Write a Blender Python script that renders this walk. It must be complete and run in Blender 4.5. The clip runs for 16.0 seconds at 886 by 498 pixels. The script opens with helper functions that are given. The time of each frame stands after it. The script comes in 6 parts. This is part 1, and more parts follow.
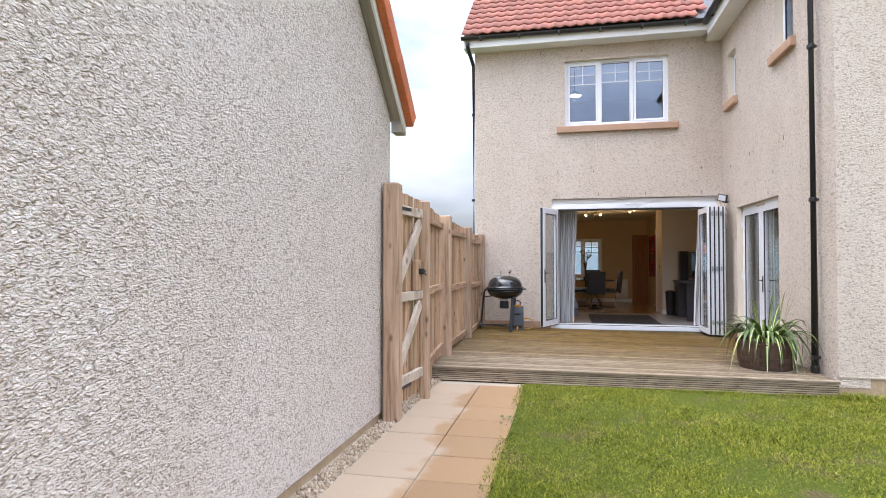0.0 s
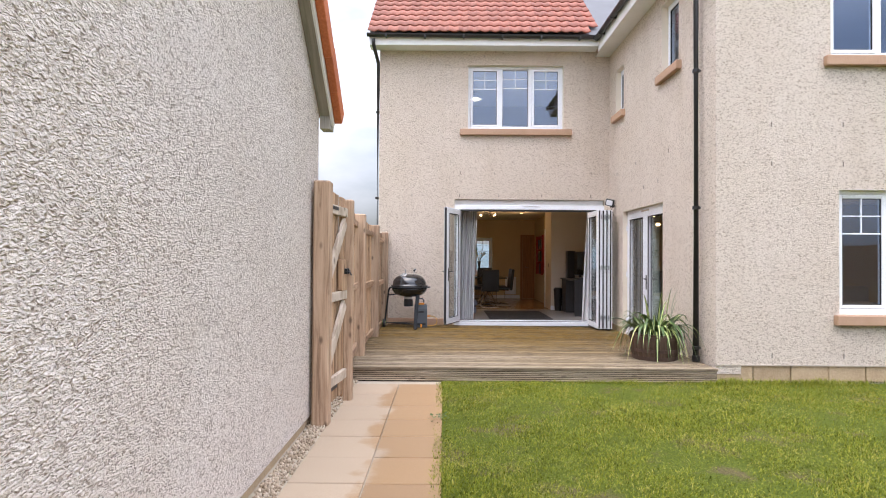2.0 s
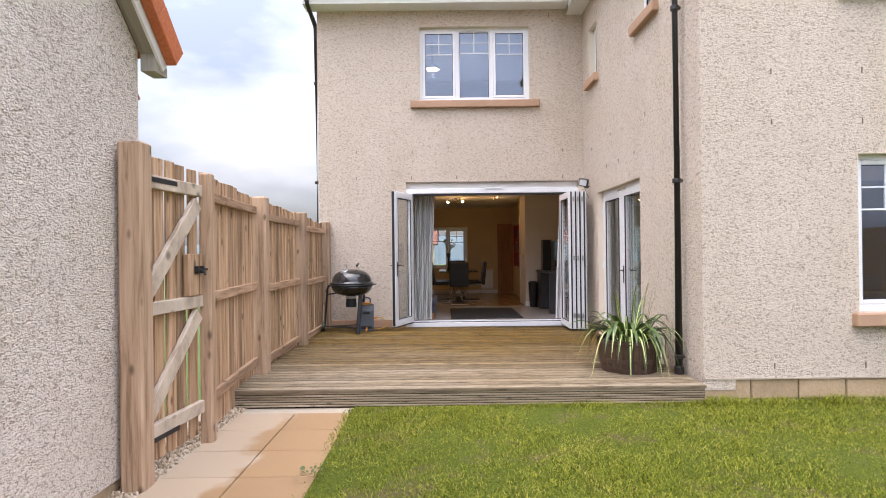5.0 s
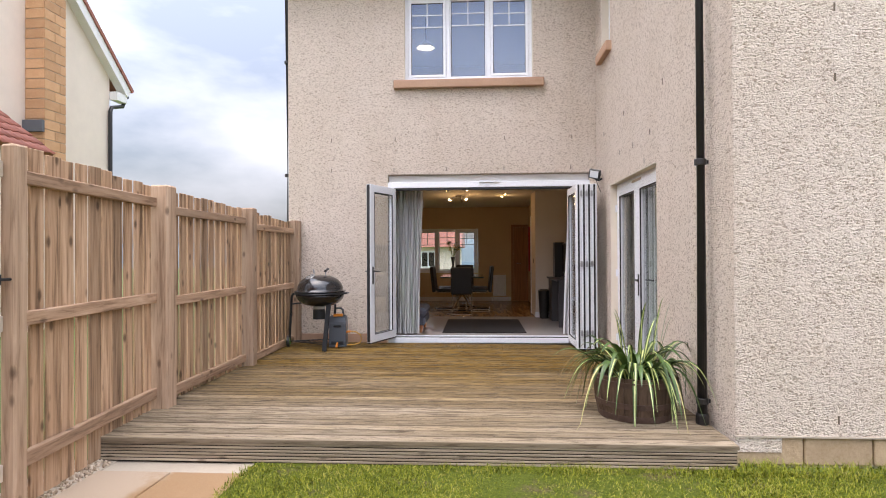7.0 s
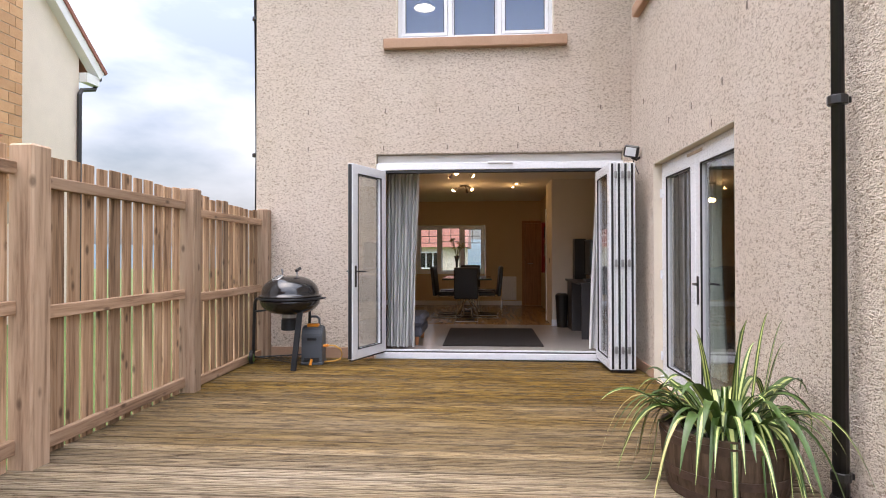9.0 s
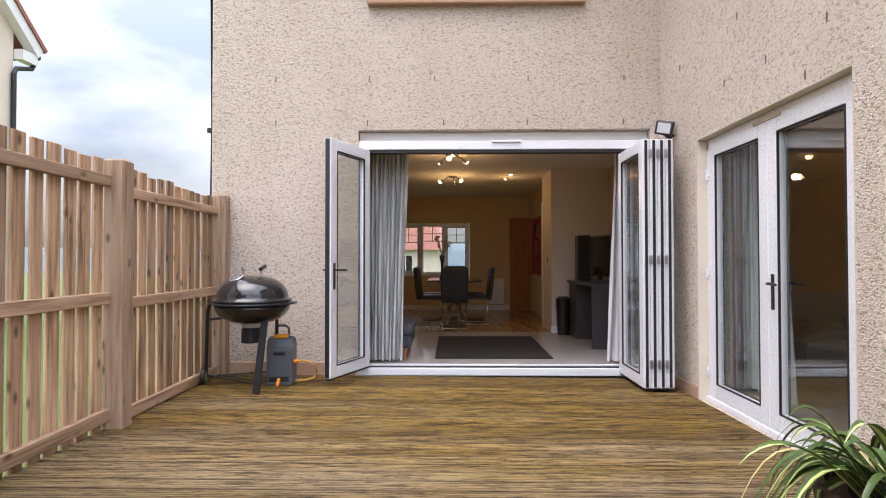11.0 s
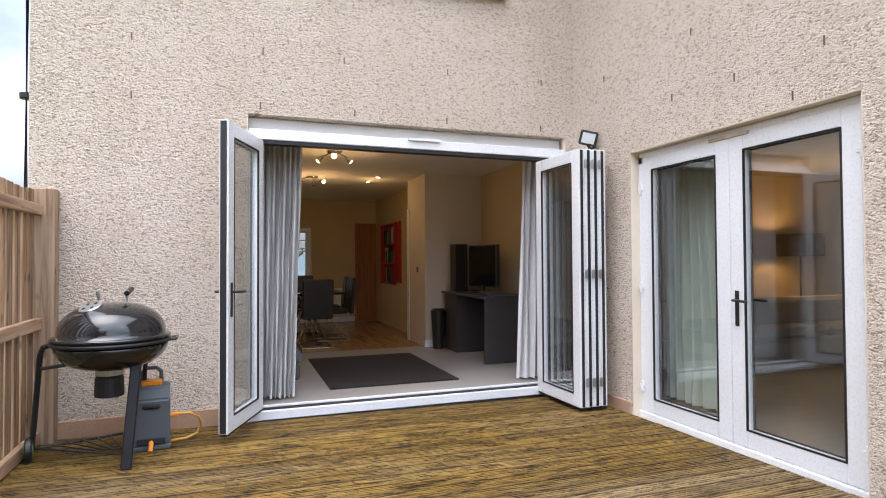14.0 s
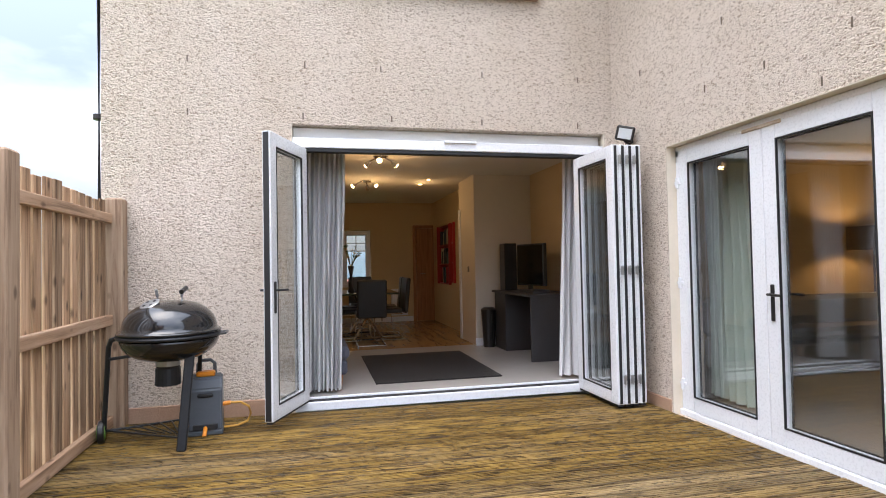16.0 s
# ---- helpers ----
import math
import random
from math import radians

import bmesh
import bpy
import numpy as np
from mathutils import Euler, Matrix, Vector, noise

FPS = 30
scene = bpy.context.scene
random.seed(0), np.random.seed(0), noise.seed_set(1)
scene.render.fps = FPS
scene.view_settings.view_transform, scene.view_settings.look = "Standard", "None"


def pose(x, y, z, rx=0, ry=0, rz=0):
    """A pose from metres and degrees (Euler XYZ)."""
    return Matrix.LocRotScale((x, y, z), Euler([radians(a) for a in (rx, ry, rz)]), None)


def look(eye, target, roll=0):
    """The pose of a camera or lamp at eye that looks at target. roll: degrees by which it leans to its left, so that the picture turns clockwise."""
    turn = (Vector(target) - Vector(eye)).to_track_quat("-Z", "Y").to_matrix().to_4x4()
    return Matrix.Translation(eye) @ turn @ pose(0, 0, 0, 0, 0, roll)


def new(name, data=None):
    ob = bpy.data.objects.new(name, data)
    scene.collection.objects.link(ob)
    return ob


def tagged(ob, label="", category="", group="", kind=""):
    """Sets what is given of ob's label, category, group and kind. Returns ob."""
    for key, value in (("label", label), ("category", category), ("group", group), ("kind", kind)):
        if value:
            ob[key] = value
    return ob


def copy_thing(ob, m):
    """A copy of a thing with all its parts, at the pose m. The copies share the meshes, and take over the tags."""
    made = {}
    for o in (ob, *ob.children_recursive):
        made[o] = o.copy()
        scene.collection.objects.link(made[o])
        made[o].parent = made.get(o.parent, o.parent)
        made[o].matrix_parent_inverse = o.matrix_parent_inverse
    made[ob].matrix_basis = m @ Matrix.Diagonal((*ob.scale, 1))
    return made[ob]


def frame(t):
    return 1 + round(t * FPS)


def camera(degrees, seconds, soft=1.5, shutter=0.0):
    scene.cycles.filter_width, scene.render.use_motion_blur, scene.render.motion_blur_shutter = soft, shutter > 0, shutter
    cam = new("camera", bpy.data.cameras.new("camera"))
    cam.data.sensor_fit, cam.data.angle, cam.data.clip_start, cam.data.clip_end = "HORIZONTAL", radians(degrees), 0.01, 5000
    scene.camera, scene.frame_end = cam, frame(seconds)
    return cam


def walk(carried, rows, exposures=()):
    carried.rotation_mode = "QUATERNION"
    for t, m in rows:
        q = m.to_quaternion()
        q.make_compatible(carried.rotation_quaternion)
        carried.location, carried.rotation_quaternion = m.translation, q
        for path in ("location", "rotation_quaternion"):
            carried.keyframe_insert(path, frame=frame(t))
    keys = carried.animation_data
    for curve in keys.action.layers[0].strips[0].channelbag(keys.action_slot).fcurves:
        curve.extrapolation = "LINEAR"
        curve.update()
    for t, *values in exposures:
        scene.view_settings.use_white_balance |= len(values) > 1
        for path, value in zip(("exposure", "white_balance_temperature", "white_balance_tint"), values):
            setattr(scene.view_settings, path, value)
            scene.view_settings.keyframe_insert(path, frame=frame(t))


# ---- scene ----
cam = camera(75.5, 16.0, soft=1.0)
PATH = [
    (0, (0.108, 0.13, 1.398), (-0.311, 2.085, 1.44), -0.0),
    (0.5, (0.069, 0.141, 1.404), (-0.235, 2.118, 1.445), 0.2),
    (1, (-0.066, 0.104, 1.426), (-0.274, 2.093, 1.466), 0.4),
    (1.5, (-0.236, 0.05, 1.419), (-0.333, 2.047, 1.454), 0.5),
    (2, (-0.342, 0.057, 1.435), (-0.346, 2.056, 1.465), 0.4),
    (2.5, (-0.364, 0.081, 1.42), (-0.327, 2.08, 1.44), 0.2),
    (3, (-0.266, 0.187, 1.379), (-0.229, 2.186, 1.392), -0.0),
    (3.5, (-0.077, 0.423, 1.295), (-0.047, 2.423, 1.304), -0.3),
    (4, (0.076, 0.8, 1.355), (0.103, 2.8, 1.358), -0.4),
    (4.2, (0.138, 0.958, 1.392), (0.164, 2.958, 1.395), -0.5),
    (6.5, (1.063, 2.53, 1.42), (0.977, 4.528, 1.434), -0.4),
    (7, (1.164, 2.909, 1.418), (1.045, 4.905, 1.434), -0.3),
    (7.5, (1.259, 3.286, 1.382), (1.112, 5.28, 1.401), -0.4),
    (8, (1.297, 3.717, 1.34), (1.137, 5.71, 1.357), -0.2),
    (8.5, (1.215, 4.108, 1.352), (1.06, 6.102, 1.372), -0.1),
    (9, (1.153, 4.423, 1.36), (1.011, 6.418, 1.381), -0.1),
    (9.2, (1.146, 4.554, 1.376), (1.012, 6.549, 1.392), -0.0),
    (11.3, (0.707, 5.675, 1.273), (0.687, 7.674, 1.311), -0.1),
    (11.5, (0.628, 5.785, 1.285), (0.626, 7.785, 1.324), -0.1),
    (12, (0.363, 6.048, 1.335), (0.561, 8.038, 1.373), 0.2),
    (12.5, (0.154, 6.257, 1.336), (0.513, 8.224, 1.374), 0.2),
    (13, (-0.046, 6.385, 1.373), (0.418, 8.33, 1.416), 0.1),
    (13.5, (-0.199, 6.435, 1.383), (0.424, 8.335, 1.43), 0.0),
    (14, (-0.23, 6.422, 1.387), (0.449, 8.303, 1.429), -0.3),
    (14.5, (-0.267, 6.439, 1.394), (0.439, 8.31, 1.433), -0.3),
    (15, (-0.25, 6.437, 1.381), (0.452, 8.31, 1.418), -0.4),
    (15.5, (-0.13, 6.388, 1.374), (0.533, 8.275, 1.415), -0.8),
    (16, (0.024, 6.203, 1.355), (0.465, 8.153, 1.406), -1.1),
]
EXPOSURES = [(0.0, 1.02, 6400, 14), (2.0, 1.0, 6650, 15), (4.0, 1.0, 6850, 17), (7.0, 0.93, 6850, 17), (9.0, 1.02, 6850, 17), (12.5, 1.03, 6600, 14), (14.5, 1.16, 6500, 12), (16.0, 1.18, 6500, 12)]
walk(cam, [(t, look(eye, target, roll)) for t, eye, target, roll in PATH], EXPOSURES)

# ---- world and sun: bright overcast sky with broken cloud ----
world = bpy.data.worlds.new("sky")
scene.world = world
world.use_nodes = True
wn, wl = world.node_tree.nodes, world.node_tree.links
wn.clear()
SUN_EL, SUN_ROT = radians(73), radians(220)
sky = wn.new("ShaderNodeTexSky")
sky.sky_type, sky.sun_disc = "NISHITA", False
sky.sun_elevation, sky.sun_rotation, sky.air_density, sky.dust_density = SUN_EL, SUN_ROT, 1.0, 2.0
wco = wn.new("ShaderNodeTexCoord")
wmap = wn.new("ShaderNodeMapping")
wmap.inputs["Scale"].default_value = (1.0, 1.0, 2.6)
wnoise = wn.new("ShaderNodeTexNoise")
wnoise.inputs["Scale"].default_value, wnoise.inputs["Detail"].default_value, wnoise.inputs["Roughness"].default_value = 2.1, 7, 0.52
wramp = wn.new("ShaderNodeValToRGB")
wramp.color_ramp.elements[0].position, wramp.color_ramp.elements[1].position = 0.38, 0.66
wramp.color_ramp.elements[0].color = (0.22, 0.22, 0.22, 1)
wramp.color_ramp.elements[1].color = (0.93, 0.93, 0.93, 1)
wmix = wn.new("ShaderNodeMixRGB")
wmix.inputs["Color2"].default_value = (9.2, 9.9, 11.0, 1)
wbg = wn.new("ShaderNodeBackground")
wbg.inputs["Strength"].default_value = 0.15
wout = wn.new("ShaderNodeOutputWorld")
wl.new(wco.outputs["Generated"], wmap.inputs["Vector"])
wl.new(wmap.outputs["Vector"], wnoise.inputs["Vector"])
wl.new(wnoise.outputs["Fac"], wramp.inputs["Fac"])
wl.new(wramp.outputs["Color"], wmix.inputs["Fac"])
wl.new(sky.outputs["Color"], wmix.inputs["Color1"])
# an overcast sky is brighter overhead than at the horizon
wsep = wn.new("ShaderNodeSeparateXYZ")
wl.new(wco.outputs["Generated"], wsep.inputs["Vector"])
wgrad = wn.new("ShaderNodeMapRange")
wgrad.inputs["From Min"].default_value, wgrad.inputs["From Max"].default_value = 0.0, 0.9
wgrad.inputs["To Min"].default_value, wgrad.inputs["To Max"].default_value = 0.25, 1.95
wl.new(wsep.outputs["Z"], wgrad.inputs["Value"])
wmul = wn.new("ShaderNodeMixRGB")
wmul.blend_type, wmul.inputs["Fac"].default_value = "MULTIPLY", 1.0
wl.new(wmix.outputs["Color"], wmul.inputs["Color1"])
wl.new(wgrad.outputs["Result"], wmul.inputs["Color2"])
# and brighter on the sun's side of the sky than opposite it
wside = wn.new("ShaderNodeMapRange")
wside.inputs["From Min"].default_value, wside.inputs["From Max"].default_value = -1.0, 1.0
wside.inputs["To Min"].default_value, wside.inputs["To Max"].default_value = 1.28, 0.74
wl.new(wsep.outputs["Y"], wside.inputs["Value"])
wlit = wn.new("ShaderNodeMixRGB")
wlit.blend_type, wlit.inputs["Fac"].default_value = "MULTIPLY", 1.0
wl.new(wmul.outputs["Color"], wlit.inputs["Color1"])
wl.new(wside.outputs["Result"], wlit.inputs["Color2"])
wl.new(wlit.outputs["Color"], wbg.inputs["Color"])
wl.new(wbg.outputs["Background"], wout.inputs["Surface"])

sun_data = bpy.data.lights.new("sun", "SUN")
sun_data.energy, sun_data.angle, sun_data.color = 0.50, radians(40), (1.0, 0.97, 0.92)
sun = new("sun", sun_data)
sun.matrix_world = look((0, 0, 30), (2.6, 3.1, 16.5))


def lamp(x, y, z, watts, radius, colour):
    d = bpy.data.lights.new("bulb_light", "POINT")
    d.energy, d.shadow_soft_size, d.color = watts, radius, colour
    o = new("bulb_light", d)
    o.location = (x, y, z)
    return o


WARM = (1.0, 0.62, 0.28)
lamp(0.80, 12.85, 2.32, 2.6, 0.04, WARM)
lamp(0.80, 14.85, 2.32, 3.6, 0.04, WARM)
lamp(1.72, 15.0, 2.44, 1, 0.03, WARM)
lamp(6.84, 11.98, 1.57, 8, 0.08, WARM)
lamp(0.31, 12.6, 4.80, 3, 0.05, (1.0, 0.8, 0.55))


# ---- materials ----
def node_mat(name):
    m = bpy.data.materials.new(name)
    m.use_nodes = True
    nt = m.node_tree
    return m, nt.nodes, nt.links, nt.nodes["Principled BSDF"]


def noise_node(n, l, vec, scale, detail=5, rough=0.55, distortion=0.0):
    t = n.new("ShaderNodeTexNoise")
    t.inputs["Scale"].default_value, t.inputs["Detail"].default_value = scale, detail
    t.inputs["Roughness"].default_value, t.inputs["Distortion"].default_value = rough, distortion
    l.new(vec, t.inputs["Vector"])
    return t.outputs["Fac"]


def ramp(n, l, fac, stops):
    r = n.new("ShaderNodeValToRGB")
    while len(r.color_ramp.elements) < len(stops):
        r.color_ramp.elements.new(0.5)
    for e, (p, c) in zip(r.color_ramp.elements, stops):
        e.position, e.color = p, (*c, 1)
    l.new(fac, r.inputs["Fac"])
    return r.outputs["Color"]


def mixc(n, l, fac, a, b, mode="MIX"):
    m = n.new("ShaderNodeMixRGB")
    m.blend_type = mode
    for v, k in ((fac, "Fac"), (a, "Color1"), (b, "Color2")):
        if isinstance(v, (int, float)):
            m.inputs[k].default_value = v
        elif isinstance(v, tuple):
            m.inputs[k].default_value = (*v, 1)
        else:
            l.new(v, m.inputs[k])
    return m.outputs["Color"]


def calc(n, l, op, a, b, clamp=False):
    m = n.new("ShaderNodeMath")
    m.operation, m.use_clamp = op, clamp
    for v, k in ((a, 0), (b, 1)):
        if isinstance(v, (int, float)):
            m.inputs[k].default_value = v
        else:
            l.new(v, m.inputs[k])
    return m.outputs["Value"]


def coords(n, l, stretch=(1, 1, 1), vary=False, space="Object"):
    """Coordinates in metres, stretched; vary shifts them from object to object."""
    tc = n.new("ShaderNodeTexCoord")
    mp = n.new("ShaderNodeMapping")
    mp.inputs["Scale"].default_value = stretch
    l.new(tc.outputs[space], mp.inputs["Vector"])
    if not vary:
        return mp.outputs["Vector"]
    oi = n.new("ShaderNodeObjectInfo")
    add = n.new("ShaderNodeVectorMath")
    mul = n.new("ShaderNodeMath")
    mul.operation, mul.inputs[1].default_value = "MULTIPLY", 57.0
    l.new(oi.outputs["Random"], mul.inputs[0])
    l.new(mp.outputs["Vector"], add.inputs[0])
    l.new(mul.outputs["Value"], add.inputs[1])
    return add.outputs["Vector"]


def bump(n, l, bsdf, height, strength, distance):
    b = n.new("ShaderNodeBump")
    b.inputs["Strength"].default_value, b.inputs["Distance"].default_value = strength, distance
    l.new(height, b.inputs["Height"])
    l.new(b.outputs["Normal"], bsdf.inputs["Normal"])


def simple(name, base, rough=0.5, metal=0.0, var=0.12, big=3.0, fine=60.0, bumpy=0.15, dist=0.002, vary=False, coat=0.0, spec=None):
    """A plain surface with two scales of tone and a fine relief."""
    m, n, l, b = node_mat(name)
    v = coords(n, l, vary=vary)
    a = noise_node(n, l, v, big, 4)
    f = noise_node(n, l, v, fine, 4)
    dark, light = tuple(c * (1 - var) for c in base), tuple(min(1, c * (1 + var)) for c in base)
    c1 = ramp(n, l, a, [(0.3, dark), (0.7, light)])
    c2 = mixc(n, l, 0.35, c1, ramp(n, l, f, [(0.3, dark), (0.7, light)]))
    l.new(c2, b.inputs["Base Color"])
    l.new(calc(n, l, "ADD", calc(n, l, "MULTIPLY", f, 0.12), rough - 0.06), b.inputs["Roughness"])
    b.inputs["Metallic"].default_value = metal
    b.inputs["Coat Weight"].default_value = coat
    if spec is not None:
        b.inputs["Specular IOR Level"].default_value = spec
    bump(n, l, b, f, bumpy, dist)
    return m


def roughcast(name, pale, tan, gap_shade, size):
    """Dry-dash render: pale ridged chips lying in wavy level rows, thin hollows with painted shade between them, faint
    damp patches.
    """
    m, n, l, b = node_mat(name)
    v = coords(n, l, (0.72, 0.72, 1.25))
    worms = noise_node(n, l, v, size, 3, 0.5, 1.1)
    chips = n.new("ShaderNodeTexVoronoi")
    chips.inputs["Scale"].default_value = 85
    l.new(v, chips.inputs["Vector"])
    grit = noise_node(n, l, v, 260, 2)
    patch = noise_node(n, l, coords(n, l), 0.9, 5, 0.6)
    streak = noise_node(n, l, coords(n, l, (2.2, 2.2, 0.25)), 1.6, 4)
    # darkest stop paints crevice shade between the chips into the colour
    tone = ramp(n, l, worms, [(0.37, gap_shade), (0.435, tan), (0.50, pale)])
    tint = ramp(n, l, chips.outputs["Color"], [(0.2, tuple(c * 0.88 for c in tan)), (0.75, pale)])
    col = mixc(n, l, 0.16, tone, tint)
    col = mixc(n, l, 1.0, col, ramp(n, l, patch, [(0.3, (0.93, 0.915, 0.89)), (0.65, (1.0, 1.0, 1.0))]), "MULTIPLY")
    col = mixc(n, l, 1.0, col, ramp(n, l, streak, [(0.25, (0.95, 0.94, 0.92)), (0.5, (1.0, 1.0, 1.0))]), "MULTIPLY")
    l.new(col, b.inputs["Base Color"])
    b.inputs["Roughness"].default_value = 0.92
    b.inputs["Specular IOR Level"].default_value = 0.2
    h = calc(n, l, "ADD", worms, calc(n, l, "MULTIPLY", chips.outputs["Distance"], -0.2))
    h = calc(n, l, "ADD", h, calc(n, l, "MULTIPLY", grit, 0.05))
    bump(n, l, b, h, 1.0, 2.6 / size)
    return m


def wood(name, dark, mid, light, stretch, rough=0.75, knots=True, vary=True, spread=0.25):
    """Sawn softwood: grain along the axis with the small stretch factor, knots, grey weathering, a tone of its own for each piece."""
    m, n, l, b = node_mat(name)
    v = coords(n, l, stretch, vary)
    grain = noise_node(n, l, v, 26, 6, 0.62, 0.4)
    cloud = noise_node(n, l, v, 3.2, 4, 0.5)
    col = ramp(n, l, grain, [(0.34, dark), (0.48, mid), (0.66, light)])
    col = mixc(n, l, calc(n, l, "MULTIPLY", cloud, 0.36), col, tuple((a + c) * 0.5 for a, c in zip(mid, light)))
    if knots:
        k = n.new("ShaderNodeTexVoronoi")
        k.inputs["Scale"].default_value = 9.0
        l.new(coords(n, l, tuple(0.45 + 0.55 * s for s in stretch), vary), k.inputs["Vector"])
        spot = ramp(n, l, k.outputs["Distance"], [(0.08, (0.75, 0.75, 0.75)), (0.20, (0, 0, 0))])
        col = mixc(n, l, spot, col, tuple(c * 0.45 for c in dark))
    oi = n.new("ShaderNodeObjectInfo")
    each = ramp(n, l, oi.outputs["Random"], [(0.0, (1 - spread,) * 3), (0.5, (1, 0.98, 0.96)), (1.0, (1 + spread * 0.4,) * 3)])
    col = mixc(n, l, 1.0, col, each, "MULTIPLY")
    l.new(col, b.inputs["Base Color"])
    b.inputs["Roughness"].default_value = rough
    b.inputs["Specular IOR Level"].default_value = 0.3
    bump(n, l, b, grain, 0.5, 0.004)
    return m


def deck_wood():
    """Grooved softwood decking: silvered towards the lawn, golden and green-stained with dark wet streaks near the doors."""
    m, n, l, b = node_mat("deck_timber")
    tc = n.new("ShaderNodeNewGeometry")
    sep = n.new("ShaderNodeSeparateXYZ")
    l.new(tc.outputs["Position"], sep.inputs["Vector"])
    v = coords(n, l, (0.10, 1, 1), True)
    grain = noise_node(n, l, v, 46, 7, 0.7, 0.6)
    mp = n.new("ShaderNodeMapping")
    mp.inputs["Scale"].default_value = (0.35, 1.3, 1)
    l.new(tc.outputs["Position"], mp.inputs["Vector"])
    cloud = noise_node(n, l, mp.outputs["Vector"], 1.5, 5, 0.6)
    mp2 = n.new("ShaderNodeMapping")
    mp2.inputs["Scale"].default_value = (1.5, 8.5, 1)
    l.new(tc.outputs["Position"], mp2.inputs["Vector"])
    streak = noise_node(n, l, mp2.outputs["Vector"], 3.4, 7, 0.74, 1.2)
    far = calc(n, l, "MULTIPLY", calc(n, l, "SUBTRACT", sep.outputs["Y"], 6.8), 0.36, True)
    wear = calc(n, l, "ADD", far, calc(n, l, "MULTIPLY", calc(n, l, "SUBTRACT", cloud, 0.5), 1.5), True)
    grey = ramp(n, l, grain, [(0.36, (0.11, 0.082, 0.052)), (0.5, (0.31, 0.247, 0.174)), (0.75, (0.43, 0.352, 0.262))])
    gold = ramp(n, l, grain, [(0.40, (0.050, 0.026, 0.007)), (0.5, (0.212, 0.128, 0.030)), (0.75, (0.345, 0.228, 0.064))])
    col = mixc(n, l, wear, grey, gold)
    # shade of the gaps painted into the colour along both edges of each board
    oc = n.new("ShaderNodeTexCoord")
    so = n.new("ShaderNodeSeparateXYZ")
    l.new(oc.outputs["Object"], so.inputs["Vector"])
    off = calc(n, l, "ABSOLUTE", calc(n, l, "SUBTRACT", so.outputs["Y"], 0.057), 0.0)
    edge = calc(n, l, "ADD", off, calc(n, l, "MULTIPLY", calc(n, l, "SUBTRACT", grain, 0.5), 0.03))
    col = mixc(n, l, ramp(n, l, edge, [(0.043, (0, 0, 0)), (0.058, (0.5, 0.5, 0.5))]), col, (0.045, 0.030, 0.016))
    wet = calc(n, l, "MULTIPLY", ramp(n, l, streak, [(0.520, (0, 0, 0)), (0.575, (1, 1, 1))]), calc(n, l, "MULTIPLY", far, 0.95))
    col = mixc(n, l, wet, col, (0.022, 0.013, 0.006))
    oi = n.new("ShaderNodeObjectInfo")
    col = mixc(n, l, 1.0, col, ramp(n, l, oi.outputs["Random"], [(0, (0.70, 0.68, 0.64)), (0.6, (1.0, 0.99, 0.97)), (1, (1.18, 1.18, 1.18))]), "MULTIPLY")
    l.new(col, b.inputs["Base Color"])
    l.new(ramp(n, l, wet, [(0, (0.62,) * 3), (1, (0.32,) * 3)]), b.inputs["Roughness"])
    b.inputs["Specular IOR Level"].default_value = 0.22
    bump(n, l, b, grain, 0.4, 0.003)
    return m


def paving():
    """Buff concrete flags, sandy when dry, darker orange where rain has soaked in from the lawn side."""
    m, n, l, b = node_mat("buff_paving")
    tc = n.new("ShaderNodeNewGeometry")
    sep = n.new("ShaderNodeSeparateXYZ")
    l.new(tc.outputs["Position"], sep.inputs["Vector"])
    grit = noise_node(n, l, tc.outputs["Position"], 190, 3)
    cloud = noise_node(n, l, tc.outputs["Position"], 1.7, 5, 0.6)
    edge = noise_node(n, l, tc.outputs["Position"], 5.5, 5, 0.65)
    side = calc(n, l, "MULTIPLY", calc(n, l, "ADD", sep.outputs["X"], 0.93), 4.2)
    wet = calc(n, l, "ADD", side, calc(n, l, "MULTIPLY", calc(n, l, "SUBTRACT", cloud, 0.5), 3.2))
    wet = calc(n, l, "ADD", wet, calc(n, l, "MULTIPLY", calc(n, l, "SUBTRACT", edge, 0.5), 1.2))
    wet = calc(n, l, "MULTIPLY", wet, 2.2, True)
    dry = ramp(n, l, grit, [(0.25, (0.35, 0.262, 0.182)), (0.7, (0.44, 0.345, 0.252))])
    damp = ramp(n, l, grit, [(0.25, (0.25, 0.148, 0.070)), (0.7, (0.345, 0.215, 0.11))])
    col = mixc(n, l, wet, dry, damp)
    oi = n.new("ShaderNodeObjectInfo")
    col = mixc(n, l, 1.0, col, ramp(n, l, oi.outputs["Random"], [(0, (0.9, 0.89, 0.88)), (1, (1.06, 1.05, 1.03))]), "MULTIPLY")
    l.new(col, b.inputs["Base Color"])
    l.new(ramp(n, l, wet, [(0, (0.85,) * 3), (1, (0.6,) * 3)]), b.inputs["Roughness"])
    bump(n, l, b, grit, 0.35, 0.002)
    return m


